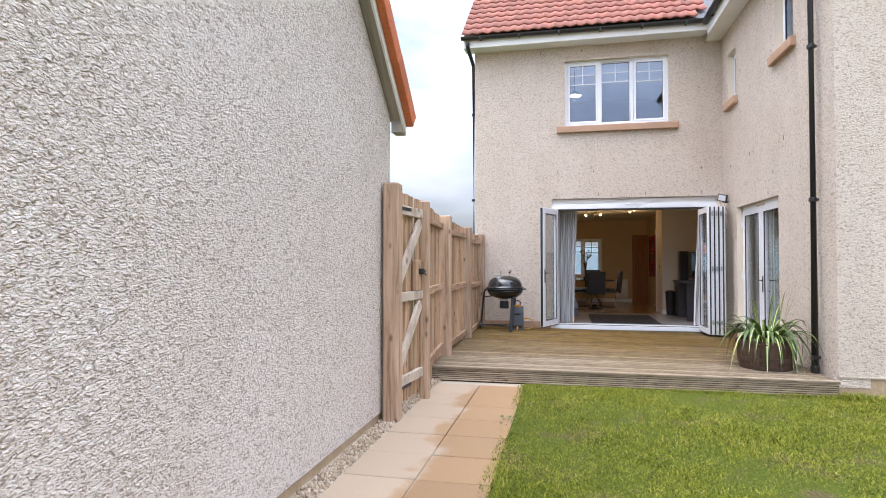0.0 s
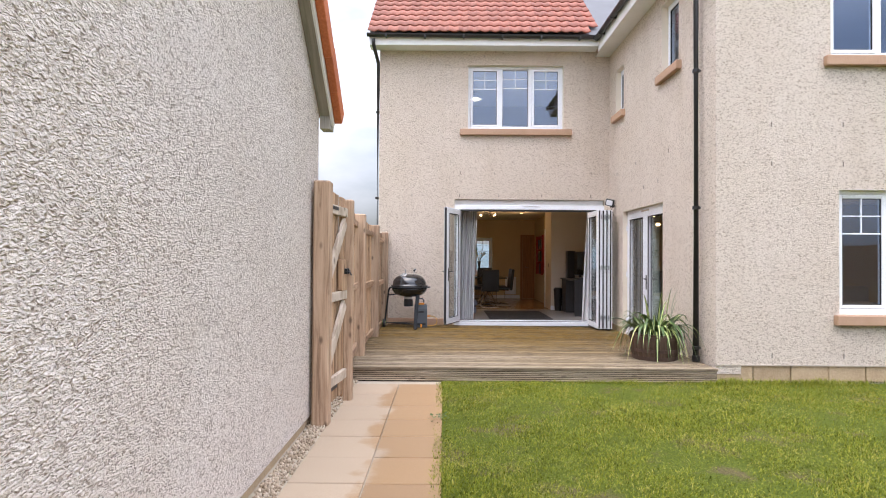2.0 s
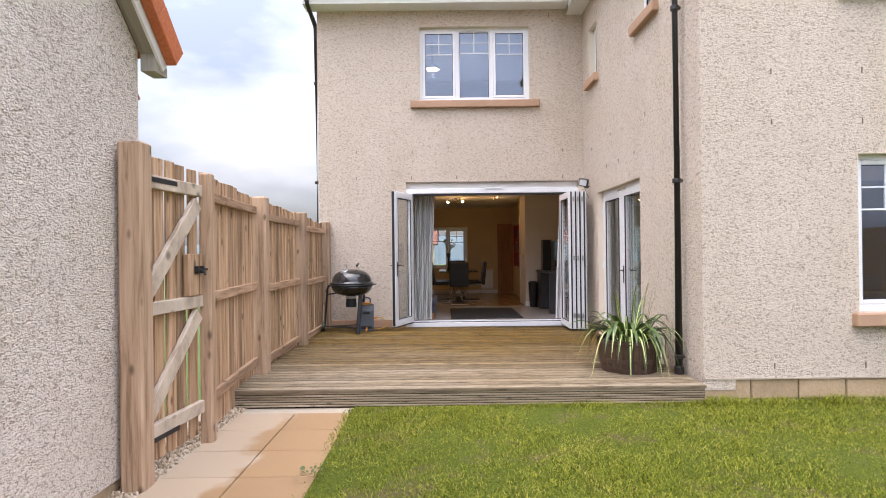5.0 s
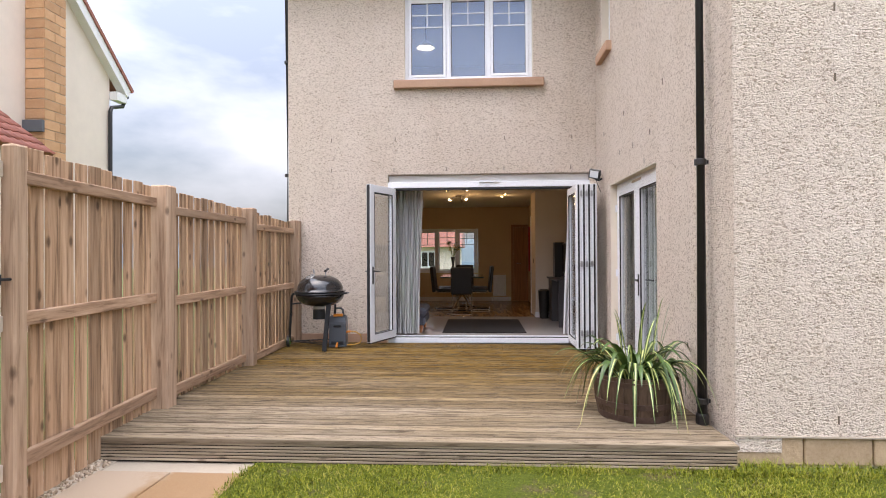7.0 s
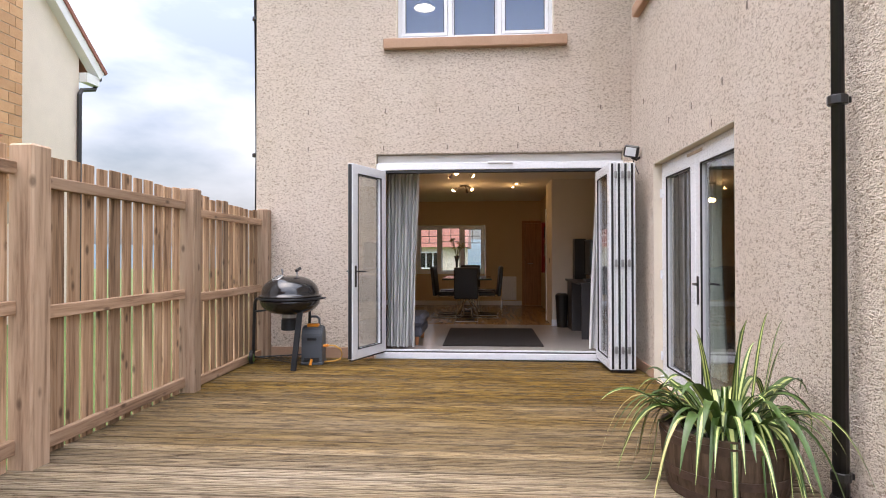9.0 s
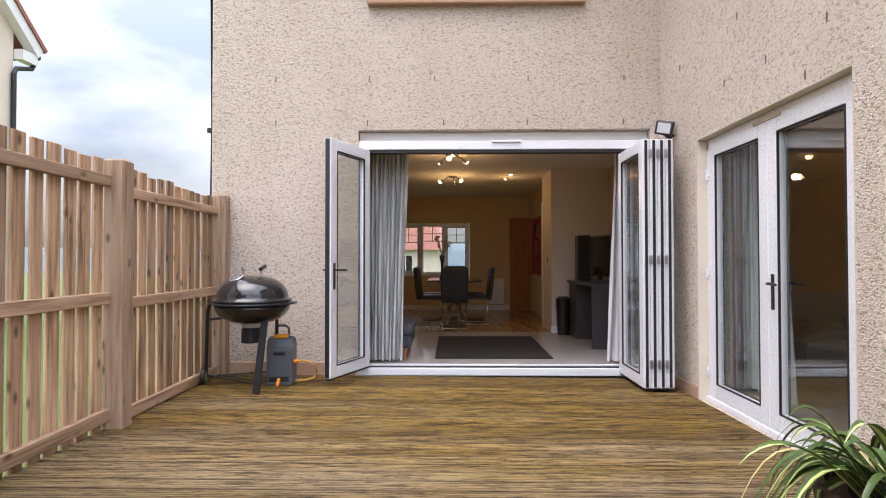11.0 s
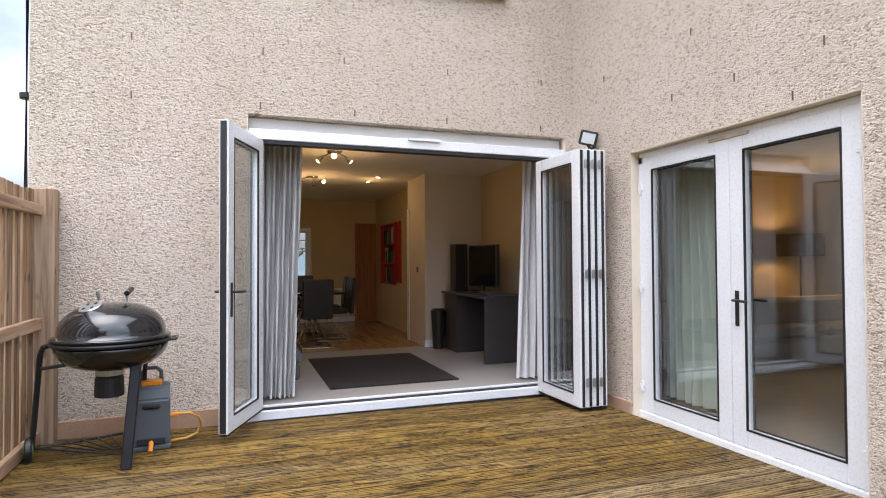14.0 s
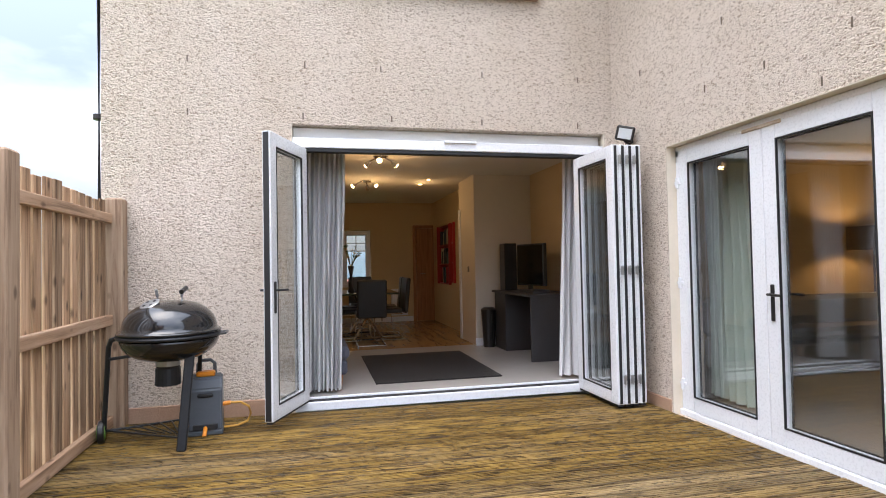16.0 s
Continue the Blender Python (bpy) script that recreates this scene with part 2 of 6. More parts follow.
def lawn_soil():
    m, n, l, b = node_mat("lawn_soil")
    v = coords(n, l)
    f = noise_node(n, l, v, 55, 5, 0.7)
    p = noise_node(n, l, v, 1.6, 5, 0.65)
    moss = ramp(n, l, f, [(0.3, (0.040, 0.058, 0.008)), (0.7, (0.12, 0.145, 0.022))])
    mud = ramp(n, l, f, [(0.3, (0.060, 0.045, 0.024)), (0.7, (0.17, 0.135, 0.07))])
    l.new(mixc(n, l, ramp(n, l, p, [(0.54, (0, 0, 0)), (0.63, (0.9, 0.9, 0.9))]), moss, mud), b.inputs["Base Color"])
    b.inputs["Roughness"].default_value = 0.95
    b.inputs["Specular IOR Level"].default_value = 0.1
    bump(n, l, b, f, 0.8, 0.02)
    return m


def island_mat(name, stops, rough=0.6, trans=0.0):
    """Tone varies from one loose piece of the mesh to the next."""
    m, n, l, b = node_mat(name)
    g = n.new("ShaderNodeNewGeometry")
    f = noise_node(n, l, coords(n, l), 2.3, 6, 0.65)
    t = calc(n, l, "ADD", calc(n, l, "MULTIPLY", g.outputs["Random Per Island"], 0.5), calc(n, l, "MULTIPLY", f, 0.5))
    l.new(ramp(n, l, t, stops), b.inputs["Base Color"])
    b.inputs["Roughness"].default_value = rough
    b.inputs["Specular IOR Level"].default_value = 0.12
    if trans:
        b.inputs["Subsurface Weight"].default_value = trans
        b.inputs["Subsurface Radius"].default_value = (0.01, 0.012, 0.004)
    return m


def glass(name, f0, tint=(1, 1, 1), shine=(1, 1, 1)):
    """Sealed double glazing: clear, with the reflection of its four faces."""
    m, n, l, b = node_mat(name)
    n.remove(b)
    lw = n.new("ShaderNodeLayerWeight")
    lw.inputs["Blend"].default_value = 0.5
    p5 = calc(n, l, "POWER", lw.outputs["Facing"], 4.0)
    fac = calc(n, l, "ADD", calc(n, l, "MULTIPLY", p5, 0.85 - f0), f0, True)
    tr, gl, mx = n.new("ShaderNodeBsdfTransparent"), n.new("ShaderNodeBsdfGlossy"), n.new("ShaderNodeMixShader")
    tr.inputs["Color"].default_value = (*tint, 1)
    gl.inputs["Roughness"].default_value = 0.004
    gl.inputs["Color"].default_value = (*shine, 1)
    l.new(fac, mx.inputs["Fac"])
    l.new(tr.outputs["BSDF"], mx.inputs[1])
    l.new(gl.outputs["BSDF"], mx.inputs[2])
    l.new(mx.outputs["Shader"], n["Material Output"].inputs["Surface"])
    return m


def glow(name, colour, strength):
    m, n, l, b = node_mat(name)
    b.inputs["Emission Color"].default_value = (*colour, 1)
    b.inputs["Emission Strength"].default_value = strength
    b.inputs["Base Color"].default_value = (*colour, 1)
    return m


def tile_mat(name, dark, light):
    m, n, l, b = node_mat(name)
    v = coords(n, l, vary=True)
    f = noise_node(n, l, v, 45, 4)
    oi = n.new("ShaderNodeObjectInfo")
    c = ramp(n, l, f, [(0.25, dark), (0.75, light)])
    c = mixc(n, l, 1.0, c, ramp(n, l, oi.outputs["Random"], [(0, (0.80, 0.78, 0.78)), (1, (1.12, 1.1, 1.08))]), "MULTIPLY")
    l.new(c, b.inputs["Base Color"])
    b.inputs["Roughness"].default_value = 0.62
    bump(n, l, b, f, 0.3, 0.004)
    return m


def block_mat(name, stops, rough=0.9, vary=True, scale=38):
    m, n, l, b = node_mat(name)
    v = coords(n, l, vary=vary)
    f = noise_node(n, l, v, scale, 5, 0.65)
    g = noise_node(n, l, v, 5, 4)
    oi = n.new("ShaderNodeObjectInfo")
    c = mixc(n, l, 0.4, ramp(n, l, f, stops), ramp(n, l, g, stops))
    c = mixc(n, l, 1.0, c, ramp(n, l, oi.outputs["Random"], [(0, (0.82, 0.8, 0.78)), (1, (1.08, 1.08, 1.08))]), "MULTIPLY")
    l.new(c, b.inputs["Base Color"])
    b.inputs["Roughness"].default_value = rough
    bump(n, l, b, f, 0.7, 0.008)
    return m


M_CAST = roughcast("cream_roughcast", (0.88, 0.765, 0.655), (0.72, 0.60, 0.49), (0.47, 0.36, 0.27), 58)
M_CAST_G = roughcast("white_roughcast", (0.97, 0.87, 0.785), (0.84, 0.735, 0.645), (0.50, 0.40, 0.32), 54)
M_REVEAL = simple("smooth_render", (0.70, 0.62, 0.50), 0.85, var=0.06)
M_SILL = block_mat("tan_sandstone", [(0.3, (0.42, 0.255, 0.165)), (0.7, (0.54, 0.355, 0.245))], scale=90)
M_BLOCK = block_mat("buff_base_block", [(0.25, (0.30, 0.205, 0.115)), (0.7, (0.50, 0.375, 0.24))])
M_MORTAR = simple("mortar", (0.42, 0.36, 0.28), 0.95, bumpy=0.5)
M_UPVC = simple("white_upvc", (0.74, 0.75, 0.77), 0.28, var=0.025, bumpy=0.03)
M_GASKET = simple("black_gasket", (0.012, 0.012, 0.013), 0.6)
M_BLACK = simple("black_plastic", (0.016, 0.015, 0.015), 0.34, var=0.2, bumpy=0.05)
M_CHROME = simple("chrome", (0.72, 0.72, 0.73), 0.14, 1.0, var=0.05, bumpy=0.02)
M_GLASS = glass("window_glass", 0.11, (0.92, 0.94, 0.94))
M_GLASS_UP = glass("upper_window_glass", 0.095, (0.80, 0.86, 0.92), (0.70, 0.80, 1.0))
M_FASCIA = simple("white_board", (0.76, 0.755, 0.74), 0.45, var=0.06, bumpy=0.08)
M_SOFFIT = wood("grey_soffit", (0.20, 0.18, 0.15), (0.30, 0.275, 0.235), (0.38, 0.35, 0.30), (1, 0.08, 0.08), knots=False)
M_TILE = tile_mat("terracotta_tile", (0.235, 0.075, 0.048), (0.38, 0.145, 0.10))
M_VERGE = tile_mat("orange_verge_tile", (0.42, 0.10, 0.03), (0.60, 0.18, 0.06))
M_LEAD = simple("lead_flashing", (0.10, 0.105, 0.115), 0.6)
M_FENCE = wood("fence_board_timber", (0.105, 0.057, 0.030), (0.385, 0.238, 0.138), (0.58, 0.400, 0.262), (1, 1, 0.05), spread=0.38)
M_RAIL = wood("fence_rail_timber", (0.15, 0.085, 0.048), (0.37, 0.232, 0.143), (0.51, 0.352, 0.238), (1, 0.05, 1))
M_POST = wood("fence_post_timber", (0.20, 0.122, 0.074), (0.40, 0.270, 0.178), (0.52, 0.375, 0.262), (1, 1, 0.06), spread=0.2)
M_BRACE = wood("pale_gate_timber", (0.27, 0.21, 0.155), (0.48, 0.395, 0.31), (0.62, 0.53, 0.43), (1, 0.2, 0.12), spread=0.1)
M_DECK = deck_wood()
M_FASCIA_DECK = wood("deck_edge_timber", (0.13, 0.095, 0.06), (0.30, 0.235, 0.165), (0.42, 0.345, 0.255), (0.05, 1, 1))
M_PAVE = paving()
M_SOIL = lawn_soil()
M_GRASS = island_mat("grass", [(0.12, (0.034, 0.048, 0.005)), (0.40, (0.125, 0.152, 0.010)), (0.66, (0.26, 0.262, 0.030)), (0.84, (0.40, 0.33, 0.12))], 0.55, 0.0)
M_PEBBLE = island_mat("pale_pebbles", [(0.1, (0.19, 0.135, 0.09)), (0.45, (0.40, 0.31, 0.22)), (0.9, (0.64, 0.55, 0.44))], 0.8)
M_BARREL = wood("barrel_oak", (0.040, 0.024, 0.015), (0.085, 0.053, 0.034), (0.145, 0.096, 0.064), (1, 1, 0.1), 0.6)
M_HOOP = simple("rusty_hoop", (0.10, 0.062, 0.046), 0.6, 0.3, var=0.4, big=9, bumpy=0.3)
# planter soil, and the near-black standing in for shade within the deck
M_COMPOST_SHADE = simple("potting_soil_and_deck_shade", (0.02, 0.015, 0.01), 0.95, bumpy=0.8, dist=0.01)
M_LEAF = simple("leaf_green", (0.05, 0.095, 0.018), 0.42, var=0.35, big=12, vary=True)
M_LEAF_PALE = simple("leaf_cream_stripe", (0.50, 0.54, 0.20), 0.45, var=0.18, big=12, vary=True)
M_LEAF_DRY = simple("leaf_dry", (0.36, 0.27, 0.11), 0.7, var=0.3, big=9, vary=True)
M_ENAMEL = simple("black_enamel", (0.010, 0.010, 0.011), 0.16, var=0.2, bumpy=0.02, coat=0.4)
M_IRON = simple("dark_painted_steel", (0.028, 0.03, 0.034), 0.42, 0.5, var=0.25)
M_STEEL = simple("dull_steel", (0.42, 0.42, 0.42), 0.38, 0.9, var=0.15)
M_LENS = simple("lens_glass", (0.55, 0.57, 0.58), 0.12, var=0.05, bumpy=0.0)
M_REEL = simple("slate_grey_plastic", (0.075, 0.085, 0.098), 0.42, var=0.1)
M_ORANGE = simple("orange_plastic", (0.78, 0.27, 0.02), 0.4, var=0.1)
M_HOSE = simple("yellow_hose", (0.62, 0.33, 0.06), 0.45, var=0.1)
M_GREEN = simple("green_hub_plastic", (0.12, 0.26, 0.04), 0.45)
M_PLASTER = simple("cream_wall_paint", (0.56, 0.43, 0.26), 0.8, var=0.03, fine=150, bumpy=0.06)
M_PLASTER_B = simple("pale_wall_paint", (0.60, 0.53, 0.43), 0.8, var=0.03, fine=150, bumpy=0.06)
M_CEIL = simple("ceiling_paint", (0.74, 0.70, 0.62), 0.85, var=0.02, fine=150, bumpy=0.05)
M_FLOOR_IN = simple("polished_grey_floor", (0.43, 0.40, 0.375), 0.17, var=0.06, bumpy=0.02)
M_FLOOR_W = wood("laminate_floor", (0.22, 0.12, 0.05), (0.32, 0.185, 0.085), (0.40, 0.25, 0.12), (1, 0.1, 1), 0.25, knots=False)
M_RUG = simple("charcoal_rug", (0.022, 0.019, 0.018), 0.98, var=0.2, fine=300, bumpy=0.9, dist=0.006)
M_LEATHER = simple("black_leather", (0.014, 0.012, 0.012), 0.42, var=0.2, fine=180, bumpy=0.2)
M_DOORWOOD = wood("oak_door", (0.21, 0.085, 0.03), (0.30, 0.135, 0.05), (0.38, 0.18, 0.075), (1, 1, 0.07), 0.45, knots=False, spread=0.05)
M_RED = simple("red_shelf_paint", (0.34, 0.02, 0.02), 0.4)
M_CURTAIN = simple("grey_curtain_cloth", (0.66, 0.655, 0.655), 0.92, var=0.05, fine=400, bumpy=0.3, dist=0.001)
M_CURTAIN_G = simple("sage_curtain_cloth", (0.54, 0.60, 0.52), 0.92, var=0.05, fine=400, bumpy=0.3, dist=0.001)
M_SOFA = simple("slate_upholstery", (0.085, 0.09, 0.115), 0.95, var=0.15, fine=350, bumpy=0.6)
M_SOFA_PALE = simple("oatmeal_upholstery", (0.44, 0.41, 0.33), 0.95, var=0.1, fine=350, bumpy=0.6)
M_LEGWOOD = simple("orange_beech", (0.50, 0.21, 0.09), 0.5)
M_SCREEN = simple("television_screen", (0.008, 0.009, 0.010), 0.10, var=0.05, bumpy=0.0)
M_DESK = simple("charcoal_desk", (0.045, 0.043, 0.045), 0.5)
M_BULB = glow("bulb_glow", (1.0, 0.60, 0.26), 22)
M_SHADE = simple("brown_lampshade", (0.10, 0.06, 0.035), 0.85)
M_SHADE_IN = glow("pendant_glow", (1.0, 0.80, 0.52), 3.0)
M_VENT = simple("dark_weep_vent", (0.17, 0.125, 0.085), 0.7)
M_NBWALL = simple("neighbour_render", (0.74, 0.64, 0.54), 0.9, var=0.05, fine=40, bumpy=0.5, dist=0.01)
M_NBBRICK = block_mat("golden_block", [(0.3, (0.50, 0.27, 0.13)), (0.7, (0.64, 0.39, 0.215))])
M_HILL = simple("far_hill", (0.10, 0.15, 0.17), 0.95, big=0.01, fine=0.05)
M_FIELD = simple("field_grass", (0.10, 0.15, 0.035), 0.95, var=0.3, big=0.2, fine=4)


# ---- mesh helpers ----
def part(name, bm, material, parent=None, label="", smooth=False):
    """Link a bmesh as one mesh object, under a thing or a part."""
    me = bpy.data.meshes.new(name)
    bmesh.ops.recalc_face_normals(bm, faces=bm.faces)
    if smooth:
        for f in bm.faces:
            f.smooth = True
    bm.to_mesh(me)
    bm.free()
    for m in material if isinstance(material, (list, tuple)) else [material]:
        me.materials.append(m)
    ob = new(name, me)
    if parent:
        ob.parent = parent
    if label:
        ob["label"] = label
    return ob


def shared(name, mesh, parent, m):
    ob = new(name, mesh)
    ob.parent = parent
    ob.matrix_basis = m
    return ob


def empty(name, m=None, **tags):
    ob = new(name)
    if m:
        ob.matrix_world = m
    return tagged(ob, **tags)


def add_box(bm, x0, x1, y0, y1, z0, z1, bevel=0.0, m=None):
    vs = [bm.verts.new((x, y, z)) for x in (x0, x1) for y in (y0, y1) for z in (z0, z1)]
    fs = [bm.faces.new([vs[i] for i in q]) for q in ((0, 1, 3, 2), (4, 6, 7, 5), (0, 4, 5, 1), (2, 3, 7, 6), (0, 2, 6, 4), (1, 5, 7, 3))]
    if bevel:
        es = list({e for f in fs for e in f.edges})
        r = bmesh.ops.bevel(bm, geom=es, offset=bevel, segments=1, affect="EDGES", profile=0.5)
        vs = list({v for f in r["faces"] for v in f.verts} | {v for v in vs if v.is_valid})
    if m:
        for v in vs:
            v.co = m @ v.co
    return bm


def box(x0, x1, y0, y1, z0, z1, bevel=0.0, m=None):
    return add_box(bmesh.new(), x0, x1, y0, y1, z0, z1, bevel, m)


def add_lathe(bm, profile, seg=28, centre=(0, 0, 0), m=None):
    rings = []
    for r, z in profile:
        ring = []
        for i in range(seg):
            a = 2 * math.pi * i / seg
            p = Vector((centre[0] + r * math.cos(a), centre[1] + r * math.sin(a), centre[2] + z))
            ring.append(bm.verts.new(m @ p if m else p))
        rings.append(ring)
    for a, b in zip(rings, rings[1:]):
        for i in range(seg):
            bm.faces.new((a[i], a[(i + 1) % seg], b[(i + 1) % seg], b[i]))
    bm.faces.new(rings[0][::-1])
    bm.faces.new(rings[-1])
    return bm


def lathe(profile, seg=28, centre=(0, 0, 0), m=None):
    return add_lathe(bmesh.new(), profile, seg, centre, m)


def add_tube(bm, pts, r, seg=8):
    pts = [Vector(p) for p in pts]
    rings = []
    for i, p in enumerate(pts):
        d = (pts[min(i + 1, len(pts) - 1)] - pts[max(i - 1, 0)]).normalized()
        side = d.cross(Vector((0, 0, 1)))
        side = side.normalized() if side.length > 1e-3 else Vector((1, 0, 0))
        up = side.cross(d)
        rings.append([bm.verts.new(p + r * (math.cos(2 * math.pi * k / seg) * side + math.sin(2 * math.pi * k / seg) * up)) for k in range(seg)])
    for a, b in zip(rings, rings[1:]):
        for k in range(seg):
            bm.faces.new((a[k], a[(k + 1) % seg], b[(k + 1) % seg], b[k]))
    bm.faces.new(rings[0][::-1])
    bm.faces.new(rings[-1])
    return bm


def tube(pts, r, seg=8):
    return add_tube(bmesh.new(), pts, r, seg)


def arc(p0, p1, bend, n=8):
    """Points from p0 to p1, bowed by the vector bend."""
    p0, p1, bend = Vector(p0), Vector(p1), Vector(bend)
    return [p0.lerp(p1, i / n) + bend * (4 * (i / n) * (1 - i / n)) for i in range(n + 1)]


def pierced(u0, u1, z0, z1, thick, holes, m, top=None):
    """A wall slab with openings through it: u along the wall, thickness inwards; top(u) gives a sloping head."""
    us = sorted({u0, u1, *[h[0] for h in holes], *[h[1] for h in holes]})
    zs = sorted({z0, z1, *[h[2] for h in holes], *[h[3] for h in holes]})
    solid = {}
    for i in range(len(us) - 1):
        for j in range(len(zs) - 1):
            cu, cz = (us[i] + us[i + 1]) / 2, (zs[j] + zs[j + 1]) / 2
            solid[i, j] = not any(h[0] < cu < h[1] and h[2] < cz < h[3] for h in holes)
    bm, made = bmesh.new(), {}

    def vert(i, j, k):
        if (i, j, k) not in made:
            z = zs[j]
            if top and j == len(zs) - 1:
                z = top(us[i])
            made[i, j, k] = bm.verts.new(m @ Vector((us[i], thick * k, z)))
        return made[i, j, k]

    for (i, j), s in solid.items():
        if not s:
            continue
        bm.faces.new([vert(i, j, 0), vert(i + 1, j, 0), vert(i + 1, j + 1, 0), vert(i, j + 1, 0)])
        bm.faces.new([vert(i, j, 1), vert(i, j + 1, 1), vert(i + 1, j + 1, 1), vert(i + 1, j, 1)])
        for di, dj, a, b in ((-1, 0, (0, 0), (0, 1)), (1, 0, (1, 0), (1, 1)), (0, -1, (0, 0), (1, 0)), (0, 1, (0, 1), (1, 1))):
            if not solid.get((i + di, j + dj), False):
                p, q = (i + a[0], j + a[1]), (i + b[0], j + b[1])
                bm.faces.new([vert(*p, 0), vert(*q, 0), vert(*q, 1), vert(*p, 1)])
    return bm


def wall_pose(x, y, turn=0):
    """Local x runs right along a wall as seen from outside, y goes into it, z up."""
    return pose(x, y, 0, 0, 0, turn)


# ---- the plan ----
DECK_Z, FLOOR_Z, CEIL_Z = 0.165, 0.165, 2.64
# the deck settles a little towards the inner corner
deck_top = lambda x, y: DECK_Z - (y - 6.72) / 4.5 * (0.030 + 0.035 * (x + 1.52) / 4.37)
MAIN_Y, SIDE_X, WING_Y, WEST_X = 11.26, 2.885, 6.86, -1.63
FAR_Y = 18.1
BIFOLD = (-0.15, 2.80, 0.110, 2.585)
UPPER = (0.105, 1.99, 3.96, 5.235)
FRENCH = (8.50, 10.40, 0.085, 2.29)
SMALL_1 = (10.36, 10.84, 4.13, 4.97)
SMALL_2 = (7.93, 8.56, 4.17, 5.20)
LOW_WIN = (4.345, 6.23, 0.79, 2.28)
HIGH_WIN = (4.25, 6.13, 3.87, 5.12)
FAR_WIN = (-0.47, 1.19, 0.90, 2.08)

# ---- ground, lawn, path ----
bm = bmesh.new()
gy = [-400, -60, -20, -6, 0, 2, 4, 6, 9, 12, 18, 26, 40, 70, 140, 400, 1200]
gx = [-900, -200, -60, -20, -8, -4, -1.5, -0.36, 1, 3, 5, 8, 14, 30, 80, 250, 900]
fall = lambda y: 0.0 if y < 22 else -0.085 * (y - 22) if y < 80 else -4.9 - 0.02 * (y - 80)
grid = [[bm.verts.new((x, y, -0.03 + fall(y))) for x in gx] for y in gy]
for a, b in zip(grid, grid[1:]):
    for i in range(len(gx) - 1):
        bm.faces.new((a[i], a[i + 1], b[i + 1], b[i]))
tagged(part("ground", bm, M_FIELD), "grassy ground falling away beyond the houses", "ground", kind="structure")

LAWN = (-0.35, 9.6, -3.0, 6.74)
bm = bmesh.new()
nx, ny = 70, 70
lawn_z = lambda x, y: 0.002 + 0.006 * noise.noise((x * 1.3, y * 1.3, 0.0)) + 0.004 * noise.noise((x * 5, y * 5, 3.0))
vs = [[bm.verts.new((LAWN[0] + (LAWN[1] - LAWN[0]) * i / nx, LAWN[2] + (LAWN[3] - LAWN[2]) * j / ny, 0)) for i in range(nx + 1)] for j in range(ny + 1)]
for row in vs:
    for v in row:
        v.co.z = lawn_z(v.co.x, v.co.y)
for a, b in zip(vs, vs[1:]):
    for i in range(nx):
        bm.faces.new((a[i], a[i + 1], b[i + 1], b[i]))
tagged(part("lawn_ground", bm, M_SOIL, smooth=True), "mossy soil of the lawn with muddy patches", "lawn soil", kind="structure")


def blades(count, seed, x0, x1, y0, y1, tall, name, label):
    """Short mown grass, thin over muddy patches, each blade a bent tapering strip."""
    rng = np.random.default_rng(seed)
    x, y = rng.uniform(x0, x1, count * 2), rng.uniform(y0, y1, count * 2)
    ph = np.sin(x * 2.1 + 1.3) * np.sin(y * 2.7 + 0.4) + np.sin(x * 5.3 + y * 3.1) * 0.6 + np.sin(x * 11.7 - y * 9.1) * 0.4
    keep = (rng.uniform(-1.9, 1.2, x.size) < 0.40 - ph * 1.05)
    x, y, ph = x[keep][:count], y[keep][:count], ph[keep][:count]
    k = x.size
    a, lean = rng.uniform(0, 2 * np.pi, k), rng.uniform(0.4, 1.7, k)
    h = tall * rng.uniform(0.45, 1.15, k) * (1.0 - 0.18 * ph)
    w = rng.uniform(0.0014, 0.0036, k)
    z0 = 0.004 + 0.0 * x
    dx, dy = np.cos(a), np.sin(a)
    P = np.zeros((k, 5, 3))
    for i, (t, ww) in enumerate(((0, 1), (0, -1), (0.55, 0.8), (0.55, -0.8), (1, 0))):
        reach = lean * h * t * t
        P[:, i, 0] = x + dx * reach - dy * w * ww
        P[:, i, 1] = y + dy * reach + dx * w * ww
        P[:, i, 2] = z0 - 0.012 + (h + 0.012) * t * (1 - 0.25 * lean * t)
    base = np.arange(k)[:, None] * 5
    F = np.concatenate([base + [0, 1, 3], base + [0, 3, 2], base + [2, 3, 4]], 0)
    me = bpy.data.meshes.new(name)
    me.from_pydata(P.reshape(-1, 3).tolist(), [], F.tolist())
    me.materials.append(M_GRASS)
    return tagged(new(name, me), label, "grass", kind="stuff")


blades(190000, 5, -0.36, 5.6, 2.2, 6.70, 0.026, "lawn_grass", "short green and yellowish mown lawn grass")
blades(50000, 6, 5.6, 9.4, 2.6, 6.78, 0.026, "lawn_grass", "short green and yellowish mown lawn grass")
blades(3200, 7, 0.9, 4.6, 6.60, 6.80, 0.060, "long_grass", "longer grass along the deck edge and base course")
blades(1100, 8, 2.9, 9.0, 6.72, 6.84, 0.07, "long_grass", "longer grass along the deck edge and base course")
blades(1600, 9, -0.42, -0.30, 1.5, 6.66, 0.026, "long_grass", "ragged grass along the paved path")

